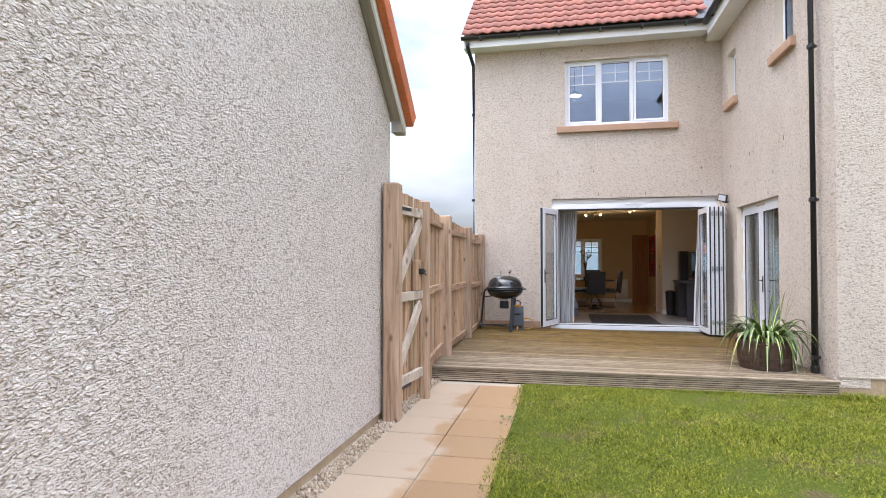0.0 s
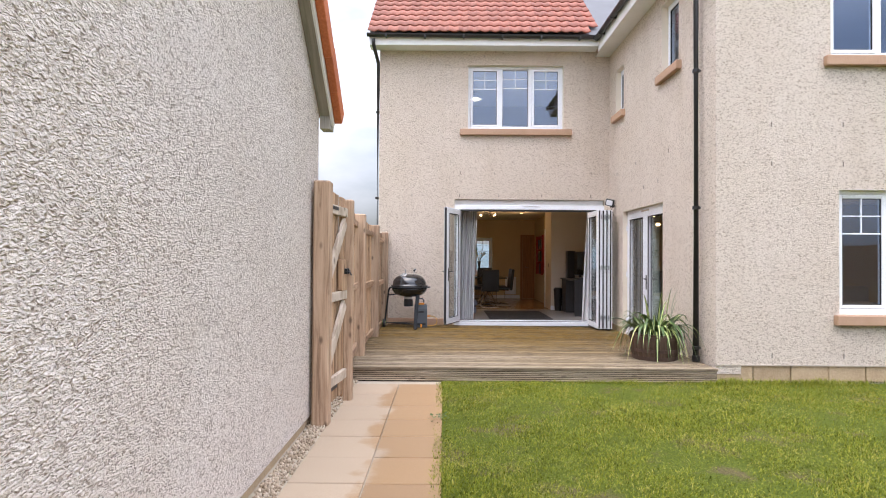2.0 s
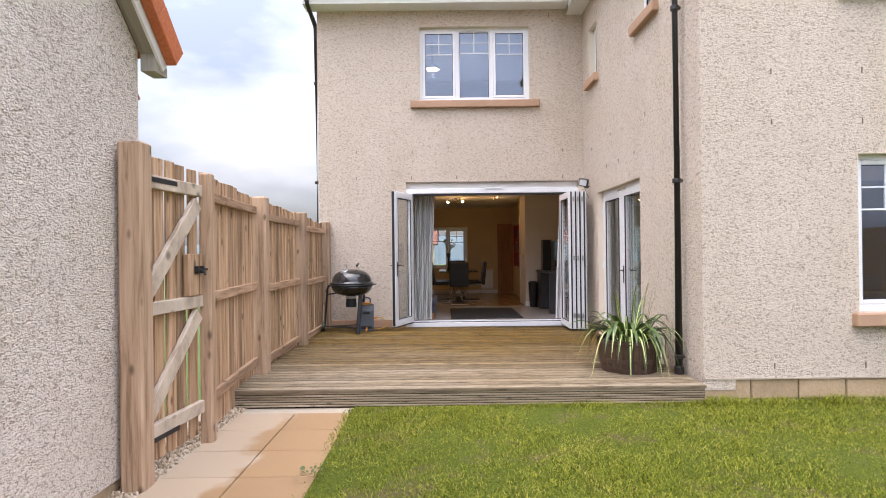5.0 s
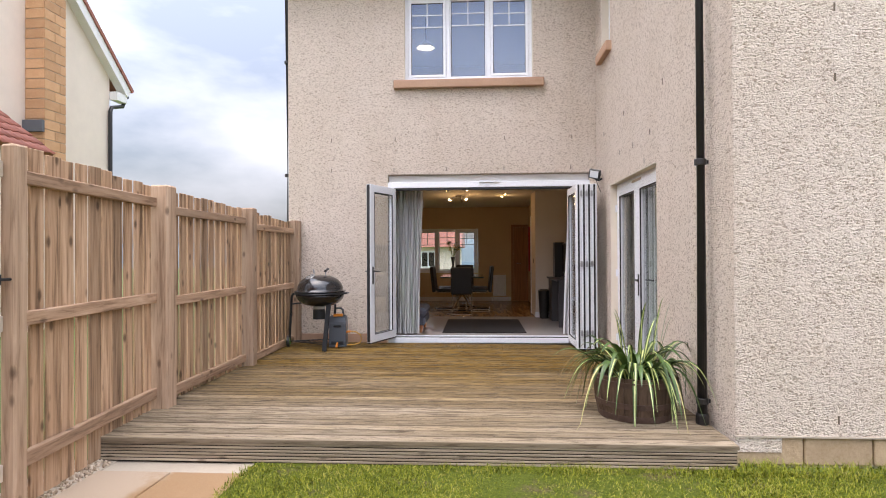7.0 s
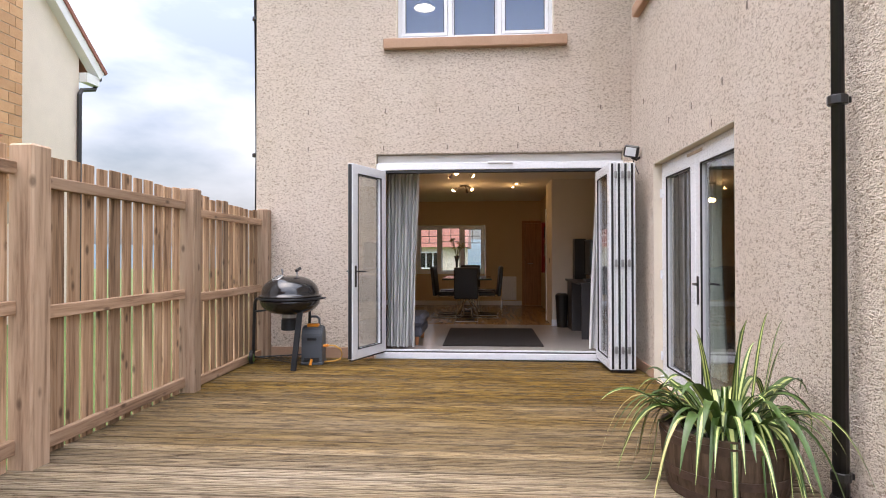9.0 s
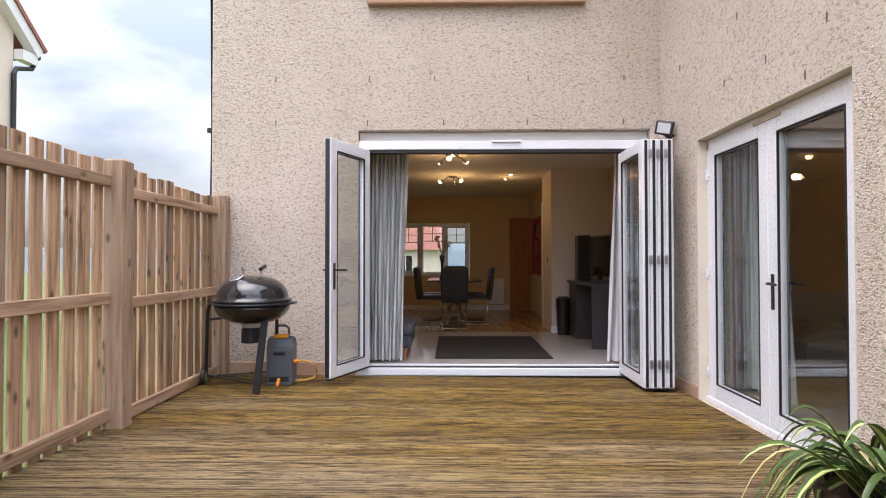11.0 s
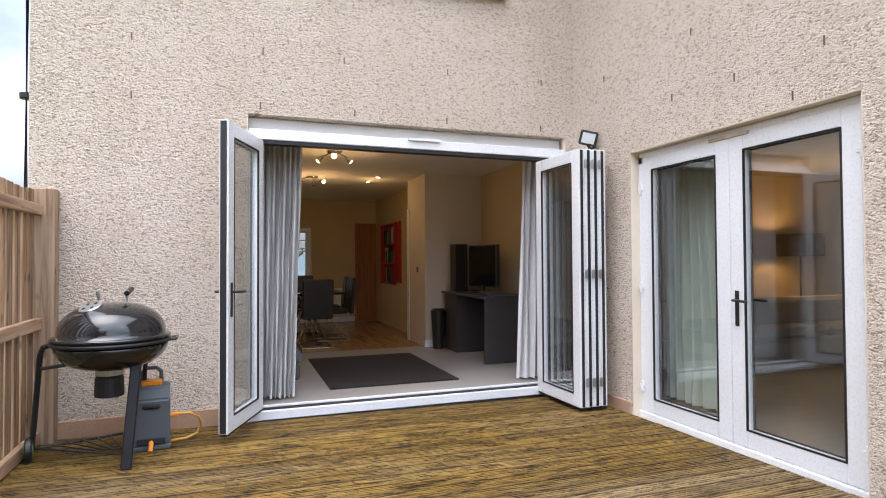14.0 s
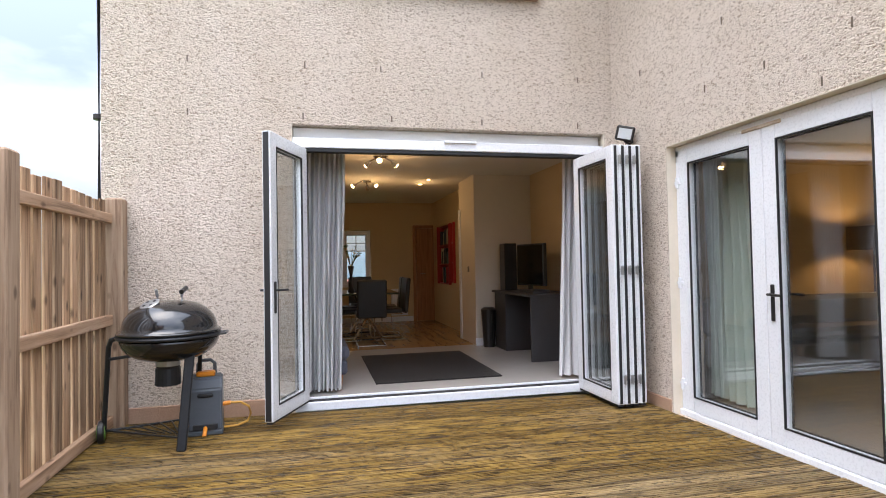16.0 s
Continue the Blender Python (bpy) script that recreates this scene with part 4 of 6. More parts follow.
def gutter(p0, p1, parent):
    """Half-round black gutter with brackets between two points."""
    p0, p1 = Vector(p0), Vector(p1)
    d = (p1 - p0).normalized()
    s = Vector((-d.y, d.x, 0))
    bm = bmesh.new()
    rows = []
    for p in (p0, p1):
        rows.append([bm.verts.new(p + r * (math.cos(a) * s + math.sin(a) * Vector((0, 0, 1)))) for r in (0.056, 0.052) for a in [math.pi + math.pi * i / 8 for i in range(9)]])
    for k in (0, 9):
        for i in range(8):
            bm.faces.new((rows[0][k + i], rows[0][k + i + 1], rows[1][k + i + 1], rows[1][k + i]))
    for k in (0, 8):
        bm.faces.new((rows[0][k], rows[1][k], rows[1][k + 9], rows[0][k + 9]))
    for r in rows:
        for i in range(8):
            bm.faces.new((r[i], r[i + 1], r[i + 10], r[i + 9]))
    g = part("gutter", bm, M_BLACK, parent, "black half-round gutter")
    n = int((p1 - p0).length / 0.8)
    for k in range(n + 1):
        c = p0.lerp(p1, (k + 0.5) / (n + 1))
        m = Matrix.Translation(c) @ pose(0, 0, 0, 0, 0, math.degrees(math.atan2(d.y, d.x)))
        part("bracket", box(-0.014, 0.014, -0.062, 0.062, -0.066, -0.015, 0.004, m), M_BLACK, g)


gutter((-1.84, 10.885, 5.69), (SIDE_X - 0.30, 10.885, 5.66), roof)
gutter((SIDE_X - 0.36, WING_Y - 0.2, 5.62), (SIDE_X - 0.36, 10.86, 5.62), roof)


def downpipe(label, x, y, z0, z1, clips, off, top_pts):
    d = empty("downpipe", label=label, category="downpipe", kind="structure")
    part("pipe", tube([(x, y, z0), (x, y, z1)] + top_pts, 0.036, 12), M_BLACK, d, smooth=True)
    for z in clips:
        bm = lathe([(0.040, -0.022), (0.043, -0.018), (0.043, 0.018), (0.040, 0.022)], 14, (x, y, z))
        add_box(bm, min(x, x + off[0]), max(x, x + off[0]) or 0.001, min(y, y + off[1]) - 0.012, max(y, y + off[1]) + 0.012, z - 0.014, z + 0.014)
        part("pipe_clip", bm, M_BLACK, d)
    part("shoe", lathe([(0.038, 0.0), (0.046, 0.01), (0.046, 0.07), (0.040, 0.085)], 14, (x, y, z0)), M_BLACK, d)
    return d


downpipe("black round downpipe down the side wall", 2.805, 7.215, 0.156, 5.30, (0.33, 2.08, 3.80), (0.055, 0.0), [(2.78, 7.215, 5.36), (2.54, 7.215, 5.52), (2.50, 7.215, 5.60)])
downpipe("black round downpipe at the corner of the rear wall", -1.668, 11.335, 0.1, 5.25, (0.9, 2.6, 4.3), (0.036, 0.0), [(-1.68, 11.30, 5.32), (-1.72, 10.95, 5.50), (-1.72, 10.89, 5.60)])

# floodlight on the side wall
flood = empty("floodlight", label="small black security floodlight fixed to the wall", category="floodlight")
m = pose(2.775, 10.84, 2.495, 14, 14, -30)
part("bracket", tube([(SIDE_X, 10.90, 2.44), (2.84, 10.88, 2.41), (2.79, 10.87, 2.43), (2.785, 10.86, 2.49)], 0.013, 6), M_BLACK, flood)
part("housing", box(-0.080, 0.080, -0.02, 0.030, -0.066, 0.066, 0.012, m), M_BLACK, flood)
part("lens", box(-0.058, 0.058, -0.025, -0.0205, -0.046, 0.046, 0.001, m), M_LENS, flood, "pale lens glass")
for q in (-0.05, -0.017, 0.017, 0.05):
    part("fin", box(q - 0.004, q + 0.004, 0.0305, 0.048, -0.05, 0.05, 0.001, m), M_BLACK, flood)
part("sensor", lathe([(0.010, 0), (0.022, 0.008), (0.022, 0.05), (0.012, 0.055)], 12, (2.845, 10.86, 2.47)), M_BLACK, flood)
part("cable", tube(arc((2.80, 10.88, 2.42), (2.872, 10.90, 2.26), (0.02, 0, -0.06), 6), 0.004, 6), M_BLACK, flood)


# ---- garage ----
garage = empty("garage", label="white roughcast garage with an orange tiled verge", category="garage")
GX, GY = -1.48, 5.20
ridge_y = 2.15
gz = lambda y: 2.83 + (5.08 - y) * 0.87 if y >= ridge_y else 2.83 + (5.08 - ridge_y) * 0.87 - (ridge_y - y) * 0.87
bm = bmesh.new()
prof = [(GY, 0.075), (GY, gz(GY)), (ridge_y, gz(ridge_y)), (-0.9, gz(-0.9)), (-0.9, 0.075)]
near, off = [bm.verts.new((GX, y, z)) for y, z in prof], [bm.verts.new((GX - 0.3, y, z)) for y, z in prof]
bm.faces.new(near), bm.faces.new(off[::-1])
for i in range(5):
    bm.faces.new((near[i], near[(i + 1) % 5], off[(i + 1) % 5], off[i]))
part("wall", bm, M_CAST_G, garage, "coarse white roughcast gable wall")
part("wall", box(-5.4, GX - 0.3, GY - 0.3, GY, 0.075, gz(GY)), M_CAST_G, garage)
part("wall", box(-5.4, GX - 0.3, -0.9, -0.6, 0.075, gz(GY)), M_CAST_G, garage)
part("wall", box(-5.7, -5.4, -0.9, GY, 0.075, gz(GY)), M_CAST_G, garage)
part("base_course", box(-5.68, GX - 0.022, -0.88, GY - 0.02, -0.1, 0.073), M_BLOCK, garage, "dark recessed base course")
up = pose(0, 5.40, 2.72, -SLOPE, 0, 0)
part("roof_slab", box(-5.6, GX + 0.12, -4.42, 0.0, 0.03, 0.07, 0, up), M_TILE, garage)
part("roof_slab", box(-5.6, GX + 0.12, 0.0, 4.3, 0.03, 0.07, 0, pose(0, -1.12, 2.70, SLOPE, 0, 0)), M_TILE, garage)
part("soffit", box(GX, GX + 0.095, -4.42, -0.06, -0.115, -0.10, 0, up), M_SOFFIT, garage, "grey weathered verge soffit")
part("bargeboard", box(GX + 0.095, GX + 0.115, -4.42, -0.0, -0.135, 0.03, 0.002, up), M_FASCIA, garage, "white bargeboard")
bm = bmesh.new()
v = [bm.verts.new(p) for x in (GX, GX + 0.094) for p in ((x, 5.235, 2.60), (x, 5.40, 2.60), (x, 5.40, 2.66), (x, 5.235, 2.77))]
for q in ((0, 1, 2, 3), (7, 6, 5, 4), (0, 4, 5, 1), (1, 5, 6, 2), (2, 6, 7, 3), (3, 7, 4, 0)):
    bm.faces.new([v[i] for i in q])
part("box_end", bm, M_SOFFIT, garage, "grey box end of the eaves")
verge = box(GX + 0.115, GX + 0.185, 0.0, 0.34, -0.075, 0.085, 0.006)
verge_ob = part("verge_tile", verge, M_VERGE, garage)
vm = verge_ob.data
bpy.data.objects.remove(verge_ob)
for i in range(13):
    shared("verge_tile", vm, garage, up @ pose(0.002 * (i % 2), -0.345 - 0.335 * i, 0.004, -1.2))
for i in range(13):
    for j in range(2):
        shared("tile", TILE, garage, up @ pose(GX + 0.12 - 0.19 * j, 0.02 - 0.30 * i, 0.075, 0, 0, 180))


# ---- fence, gate ----
fence = empty("fence", label="weathered brown vertical-board timber fence with square posts", category="fence")
rng = random.Random(21)
FX = -1.40


def post(y, z1, w, parent, x=FX, z0=-0.05):
    bm = box(x - w / 2, x + w / 2, y - w / 2, y + w / 2, z0, z1, 0.012)
    return part("post", bm, M_POST, parent)


post(4.975, 2.085, 0.142, fence, -1.385)
post(5.815, 2.010, 0.090, fence, -1.290)
post(7.53, 1.995, 0.150, fence, -1.415)
post(9.38, 1.955, 0.140, fence, -1.42)
post(11.165, 1.915, 0.135, fence, -1.425)
top_z = lambda y: 2.065 - 0.0275 * (y - 5.0)


def board(y, w, z0, z1, x, parent):
    bm = box(-0.009, 0.009, -w / 2, w / 2, z0, z1, 0.003)
    ob = part("board", bm, M_FENCE, parent)
    ob.matrix_basis = pose(x, y, 0, rng.uniform(-0.25, 0.25), 0, rng.uniform(-1.5, 1.5))
    return ob


def run(y0, y1, z0, parent, rails=True, x=-1.478, rise=0.0, skew=0.0):
    n = round((y1 - y0) / 0.142)
    step = (y1 - y0) / n
    for i in range(n):
        y = y0 + step * (i + 0.5)
        board(y, step - rng.uniform(0.024, 0.046), z0, top_z(y) - 0.008 + rise + rng.uniform(-0.014, 0.012), x + skew * (1 - (y - y0) / (y1 - y0)) + rng.uniform(-0.003, 0.003), parent)
    if rails:
        for a, b in ((1.770, 1.845), (0.985, 1.065), (0.205, 0.290)):
            d = top_z((y0 + y1) / 2) - 1.975
            part("rail", box(-0.021, 0.021, 0, y1 - y0, a + d, b + d, 0.005, pose(-1.446 + skew, y0, 0, 0, 0, math.degrees(math.asin(skew / (y1 - y0))))), M_RAIL, parent)


run(5.865, 7.45, 0.02, fence, skew=0.115)
run(7.61, 9.305, 0.10, fence)
run(9.455, 11.09, 0.10, fence)
gate = empty("gate", label="closed timber side gate with pale diagonal braces", category="gate")
run(5.06, 5.76, 0.08, gate, False, -1.474, -0.01)
for a, b in ((1.828, 1.916), (1.020, 1.106), (0.240, 0.332)):
    part("rail", box(-1.463, -1.420, 5.062, 5.760, a, b, 0.005), M_BRACE, gate, "pale weathered rail")


def brace(y0, z0, y1, z1):
    d = math.degrees(math.atan2(z1 - z0, y1 - y0))
    ln = math.hypot(y1 - y0, z1 - z0)
    part("brace", box(-0.018, 0.018, 0, ln, -0.055, 0.055, 0.005, pose(-1.439, y0, z0, d, 0, 0)), M_BRACE, gate, "pale diagonal brace")


brace(5.10, 1.165, 5.71, 1.780)
brace(5.10, 0.390, 5.71, 0.975)
part("latch_block", box(-1.463, -1.415, 5.555, 5.730, 1.108, 1.410, 0.006), M_FENCE, gate, "dark brown latch block")
bm = tube([(-1.400, 5.61, 1.295), (-1.400, 5.84, 1.295)], 0.008, 8)
for y in (5.635, 5.705, 5.815):
    add_box(bm, -1.4145, -1.388, y - 0.014, y + 0.014, 1.268, 1.322, 0.003)
add_tube(bm, [(-1.395, 5.67, 1.295), (-1.365, 5.67, 1.278), (-1.355, 5.67, 1.255)], 0.007, 6)
part("latch", bm, M_IRON, gate, "dark iron sliding bolt")
for z in (1.885, 0.235):
    bm = box(-1.4195, -1.4155, 5.07, 5.42, z - 0.016, z + 0.016, 0.001)
    add_tube(bm, [(-1.413, 5.066, z - 0.04), (-1.413, 5.066, z + 0.04)], 0.009, 8)
    part("hinge", bm, M_IRON, gate, "dark strap hinge")

fence.matrix_world = pose(-1.40, 5.0, 0, 0, 0, 0.65) @ pose(1.40, -5.0, 0)
gate.matrix_world = pose(-1.390, 5.06, 0, 0, 0, -5.5) @ pose(1.44, -5.06, 0)

# ---- unseen fence added behind the walk, for the window glass to reflect ----
bm = bmesh.new()
for i in range(108):
    x = -5.6 + 0.1425 * i
    add_box(bm, x, x + 0.132, -5.52, -5.50, 0.0, 1.80)
for i in range(86):
    y = -5.48 + 0.1425 * i
    add_box(bm, 9.72, 9.74, y, y + 0.132, 0.0, 1.80)
tagged(part("fence_boundary", bm, M_POST), "unseen plain timber fence added to close the garden in window reflections", "fence", kind="structure")

# ---- deck ----
deck = empty("deck", label="low grooved timber deck, wet-stained near the doors", category="deck", kind="structure")
DX0, DX1, DY0 = -1.52, 2.850, 6.72
W = 0.1245
NB = int((MAIN_Y - 0.012 - DY0) / W)
bm = bmesh.new()
prof, g = [], 5
for i in range(g):
    a = 0.004 + (W - 0.018) * i / g
    s = (W - 0.018) / g
    prof += [(a, 0.0), (a + s * 0.56, 0.0), (a + s * 0.64, -0.009), (a + s * 0.92, -0.009)]
prof += [(W - 0.014, 0.0), (W - 0.011, -0.003), (W - 0.011, -0.028), (0.0, -0.028), (0.0, -0.003)]
ends = [[bm.verts.new((x, y, z)) for y, z in prof] for x in (DX0, DX1)]
for i in range(len(prof)):
    bm.faces.new((ends[0][i], ends[0][(i + 1) % len(prof)], ends[1][(i + 1) % len(prof)], ends[1][i]))
bm.faces.new(ends[0][::-1]), bm.faces.new(ends[1])
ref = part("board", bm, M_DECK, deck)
dm = ref.data
bpy.data.objects.remove(ref)
rng = random.Random(31)
for i in range(NB + 1):
    y = DY0 + i * W
    if y + W > MAIN_Y - 0.002:
        break
    za, zb = deck_top(DX0, y), deck_top(DX1, y)
    lean = math.degrees(math.atan2(za - zb, DX1 - DX0))
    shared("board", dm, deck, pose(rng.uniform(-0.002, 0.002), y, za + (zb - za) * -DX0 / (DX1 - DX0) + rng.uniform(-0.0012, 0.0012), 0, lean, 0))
for k in range(6):
    z = 0.006 + 0.0222 * k
    part("edge_rib", box(DX0 + 0.004, DX1 - 0.01, DY0 + 0.008, DY0 + 0.0178, z, z + 0.0150, 0.002), M_FASCIA_DECK, deck)
# near-black fillers imitate the shade in the edge grooves and board gaps
part("edge_back", box(DX0 + 0.004, DX1 - 0.01, DY0 + 0.018, DY0 + 0.04, 0.0, 0.134), M_COMPOST_SHADE, deck)
part("joist", box(DX0 + 0.03, DX1 - 0.05, DY0 + 0.05, MAIN_Y - 0.03, -0.02, 0.062), M_COMPOST_SHADE, deck)
part("edge_board", box(DX0 - 0.0, DX0 + 0.003, DY0 + 0.02, 7.44, 0.0, 0.137), M_FASCIA_DECK, deck)

# ---- paved path ----
path_way = empty("pavement", label="two-wide path of buff square paving flags", category="paving", kind="structure")
ref = part("slab", box(-0.2425, 0.2425, -0.2335, 0.2335, -0.05, 0.0, 0.004), M_PAVE, path_way)
sm = ref.data
bpy.data.objects.remove(ref)
part("bed", box(-1.335, -0.345, -3.0, DY0 + 0.03, -0.08, -0.010), M_MORTAR, path_way)
rng = random.Random(41)
for j in range(-5, 16):
    for c in (-1.085, -0.592):
        yy = 4.17 - 0.2375 + 0.475 * (j - 8) + 0.475
        if yy + 0.234 < DY0 + 0.25:
            shared("slab", sm, path_way, pose(c, yy, 0.004 + rng.uniform(-0.003, 0.003), rng.uniform(-0.25, 0.25), rng.uniform(-0.25, 0.25), rng.uniform(-0.15, 0.15)))


# ---- rooms ----
structure("floor", box(-1.33, 3.17, MAIN_Y + 0.15, 14.3, 0.02, FLOOR_Z), M_FLOOR_IN, "pale grey polished living room floor", "floor")
structure("floor_dining", box(-1.33, 3.17, 14.3, FAR_Y, 0.02, FLOOR_Z - 0.002), M_FLOOR_W, "warm laminate dining room floor", "floor")
structure("floor_lounge", box(3.16, WING_E - 0.3, WING_Y + 0.3, FAR_Y, 0.02, FLOOR_Z - 0.004), M_FLOOR_IN, "grey lounge floor", "floor")
structure("ceiling", box(-1.33, WING_E - 0.3, MAIN_Y + 0.3, FAR_Y, CEIL_Z, 2.85), M_CEIL, "cream ceiling of the ground floor", "ceiling")
structure("ceiling_lounge", box(3.16, WING_E - 0.3, WING_Y + 0.3, MAIN_Y + 0.3, CEIL_Z, 2.85), M_CEIL, "cream lounge ceiling", "ceiling")
structure("ceiling_upper", box(-1.33, WING_E - 0.3, MAIN_Y + 0.3, FAR_Y, 5.45, 5.6), M_CEIL, "bedroom ceiling", "ceiling")
structure("ceiling_upper_wing", box(3.16, WING_E - 0.3, WING_Y + 0.3, MAIN_Y + 0.3, 5.45, 5.6), M_CEIL, "bedroom ceiling", "ceiling")
structure("wall_inner_lining", box(-1.33, -1.30, MAIN_Y + 0.3, FAR_Y, FLOOR_Z, CEIL_Z), M_PLASTER, "cream painted side wall of the living room")
structure("wall_inner_east", box(3.17, 3.29, MAIN_Y + 0.3, FAR_Y, FLOOR_Z, CEIL_Z), M_PLASTER, "cream painted wall beside the television")
structure("wall_partition", box(2.30, 3.17, 14.18, 15.05, FLOOR_Z, CEIL_Z), M_PLASTER_B, "pale painted partition between living and dining space")
structure("wall_partition_far", pierced(15.05, FAR_Y, FLOOR_Z, CEIL_Z, 0.12, [(16.15, 16.42, 0.99, 2.11), (16.5, 17.5, 0.95, 2.1)], pose(2.62, 0, 0, 0, 0, 90)), M_PLASTER, "cream partition with wall niches")
structure("wall_lounge_north", box(3.29, WING_E - 0.3, 12.45, 12.55, FLOOR_Z, CEIL_Z), M_PLASTER, "cream lounge wall")
structure("wall_bedroom", box(-1.33, WING_E - 0.3, 15.2, 15.3, 2.85, 5.45), M_PLASTER_B, "pale bedroom wall")
structure("baseboard", box(2.288, 3.17, 14.166, 14.18, FLOOR_Z, 0.27, 0.003), M_UPVC, "white skirting board", "skirting")
structure("baseboard_far", box(-1.30, 2.05, FAR_Y - 0.014, FAR_Y, FLOOR_Z, 0.27, 0.003), M_UPVC, "white skirting board", "skirting")

idoor = empty("door_3", label="closed oak interior door in the far wall", category="door", kind="structure")
part("door_panel", box(2.13, 2.60, FAR_Y - 0.05, FAR_Y - 0.008, FLOOR_Z + 0.005, 2.10, 0.004), M_DOORWOOD, idoor)
bm = box(2.06, 2.125, FAR_Y - 0.03, FAR_Y - 0.001, FLOOR_Z, 2.17, 0.004)
add_box(bm, 2.125, 2.61, FAR_Y - 0.03, FAR_Y - 0.001, 2.105, 2.17, 0.004)
part("door_frame", bm, M_DOORWOOD, idoor)
part("door_handle", tube([(2.19, FAR_Y - 0.05, 1.15), (2.19, FAR_Y - 0.10, 1.15), (2.30, FAR_Y - 0.105, 1.15)], 0.01, 8), M_CHROME, idoor)

shelf = empty("shelf_unit", label="red wall niche shelves filled with books and bottles", category="shelf")
for y0, y1, z0, z1, n in ((16.16, 16.41, 1.00, 2.10, 3), (16.51, 17.49, 0.96, 2.09, 3)):
    part("back", box(2.60, 2.615, y0, y1, z0, z1), M_RED, shelf)
    for y in (y0 - 0.022, y1):
        part("upright", box(2.455, 2.60, y, y + 0.022, z0, z1, 0.002), M_RED, shelf)
    for k in range(n + 1):
        z = z0 + (z1 - z0 - 0.02) * k / n
        part("shelf_board", box(2.495, 2.60, y0, y1, z, z + 0.02, 0.002), M_RED, shelf)
rng = random.Random(51)
BOOKS = [simple("book_" + k, c, 0.6) for k, c in (("navy", (0.02, 0.03, 0.07)), ("red", (0.3, 0.02, 0.02)), ("cream", (0.55, 0.5, 0.4)), ("black", (0.02, 0.02, 0.02)), ("teal", (0.05, 0.14, 0.15)))]
for z in (0.98, 1.35, 1.72):
    y = 16.54
    while y < 17.4:
        w, h = rng.uniform(0.025, 0.06), rng.uniform(0.19, 0.31)
        tagged(part("book", box(2.51, 2.595, y, y + w, z, z + h, 0.003), rng.choice(BOOKS)), "book standing upright on the red niche shelf", "book", "books on the niche shelf")
        y += w + (0.12 if rng.random() < 0.15 else 0.003)

radiator = empty("radiator", label="white panel radiator on the far wall", category="radiator")
part("panel", box(1.58, 1.92, FAR_Y - 0.11, FAR_Y - 0.05, 0.30, 0.85, 0.01), M_UPVC, radiator)
for k in range(7):
    part("rib", box(1.60 + k * 0.045, 1.625 + k * 0.045, FAR_Y - 0.122, FAR_Y - 0.111, 0.33, 0.82, 0.004), M_UPVC, radiator)
part("bracket", box(1.70, 1.80, FAR_Y - 0.05, FAR_Y, 0.5, 0.6), M_UPVC, radiator)
part("pipe", tube([(1.57, FAR_Y - 0.08, FLOOR_Z), (1.57, FAR_Y - 0.08, 0.36), (1.59, FAR_Y - 0.08, 0.37)], 0.009, 6), M_CHROME, radiator)

tagged(part("rug", box(0.61, 1.93, 11.93, 13.72, FLOOR_Z, FLOOR_Z + 0.014, 0.005), M_RUG), "charcoal rectangular rug on the pale floor", "rug")


def curtain(label, u0, u1, z0, z1, folds, m, mat, depth=0.055, slant=0.0, seed=1):
    """A drawn-back curtain: deep uneven folds hanging from a rail."""
    rr = random.Random(seed)
    c = empty("curtain", label=label, category="curtain")
    n, rows = folds * 10, 8
    jit = [rr.uniform(0.7, 1.25) for _ in range(folds + 1)]
    bm, grid = bmesh.new(), []
    for side in (0, 1):
        layer = []
        for j in range(rows + 1):
            t = j / rows
            row = []
            for i in range(n + 1):
                s = i / n
                amp = depth * jit[int(s * folds)] * (0.75 + 0.35 * (1 - t))
                u = u0 + (u1 - u0) * s + slant * (1 - t) * s + 0.006 * math.sin(7 * t + i)
                y = amp * math.sin(2 * math.pi * folds * s) + 0.012 * math.sin(5 * t + s * 9) + side * 0.004
                row.append(bm.verts.new(m @ Vector((u, y, z0 + (z1 - z0) * t))))
            layer.append(row)
        for a, b in zip(layer, layer[1:]):
            for i in range(n):
                f = bm.faces.new((a[i], a[i + 1], b[i + 1], b[i]))
                f.smooth = True
        grid.append(layer)
    part("cloth", bm, mat, c)
    part("rail", tube([m @ Vector((min(u0, u1) - 0.05, 0, z1 + 0.012)), m @ Vector((max(u0, u1) + 0.05, 0, z1 + 0.012))], 0.012, 8), M_CHROME, c)
    return c


curtain("pale grey curtain gathered beside the patio doors", -0.09, 0.33, 0.19, 2.48, 9, pose(0, 11.72, 0), M_CURTAIN, 0.06, -0.07, 1)
curtain("pale grey curtain gathered beside the patio doors", 2.78, 2.555, 0.19, 2.48, 4, pose(0, 11.68, 0), M_CURTAIN, 0.045, -0.10, 2)
curtain("pale sage curtain hanging inside the french doors", -10.55, -9.95, 0.19, 2.40, 7, pose(3.36, 0, 0, 0, 0, -90), M_CURTAIN_G, 0.05, 0.12, 3)

# footstool by the doors
stool = empty("footstool", label="slate grey upholstered footstool on beech legs", category="footstool")
part("base", box(-0.64, 0.335, 11.93, 12.75, 0.28, 0.42, 0.025), M_SOFA, stool)
part("cushion", box(-0.66, 0.355, 11.90, 12.78, 0.42, 0.56, 0.045), M_SOFA, stool)
for x in (-0.56, 0.265):
    for y in (12.0, 12.68):
        part("leg", lathe([(0.018, 0), (0.032, 0.115)], 10, (x, y, FLOOR_Z)), M_LEGWOOD, stool, "tapered beech leg")


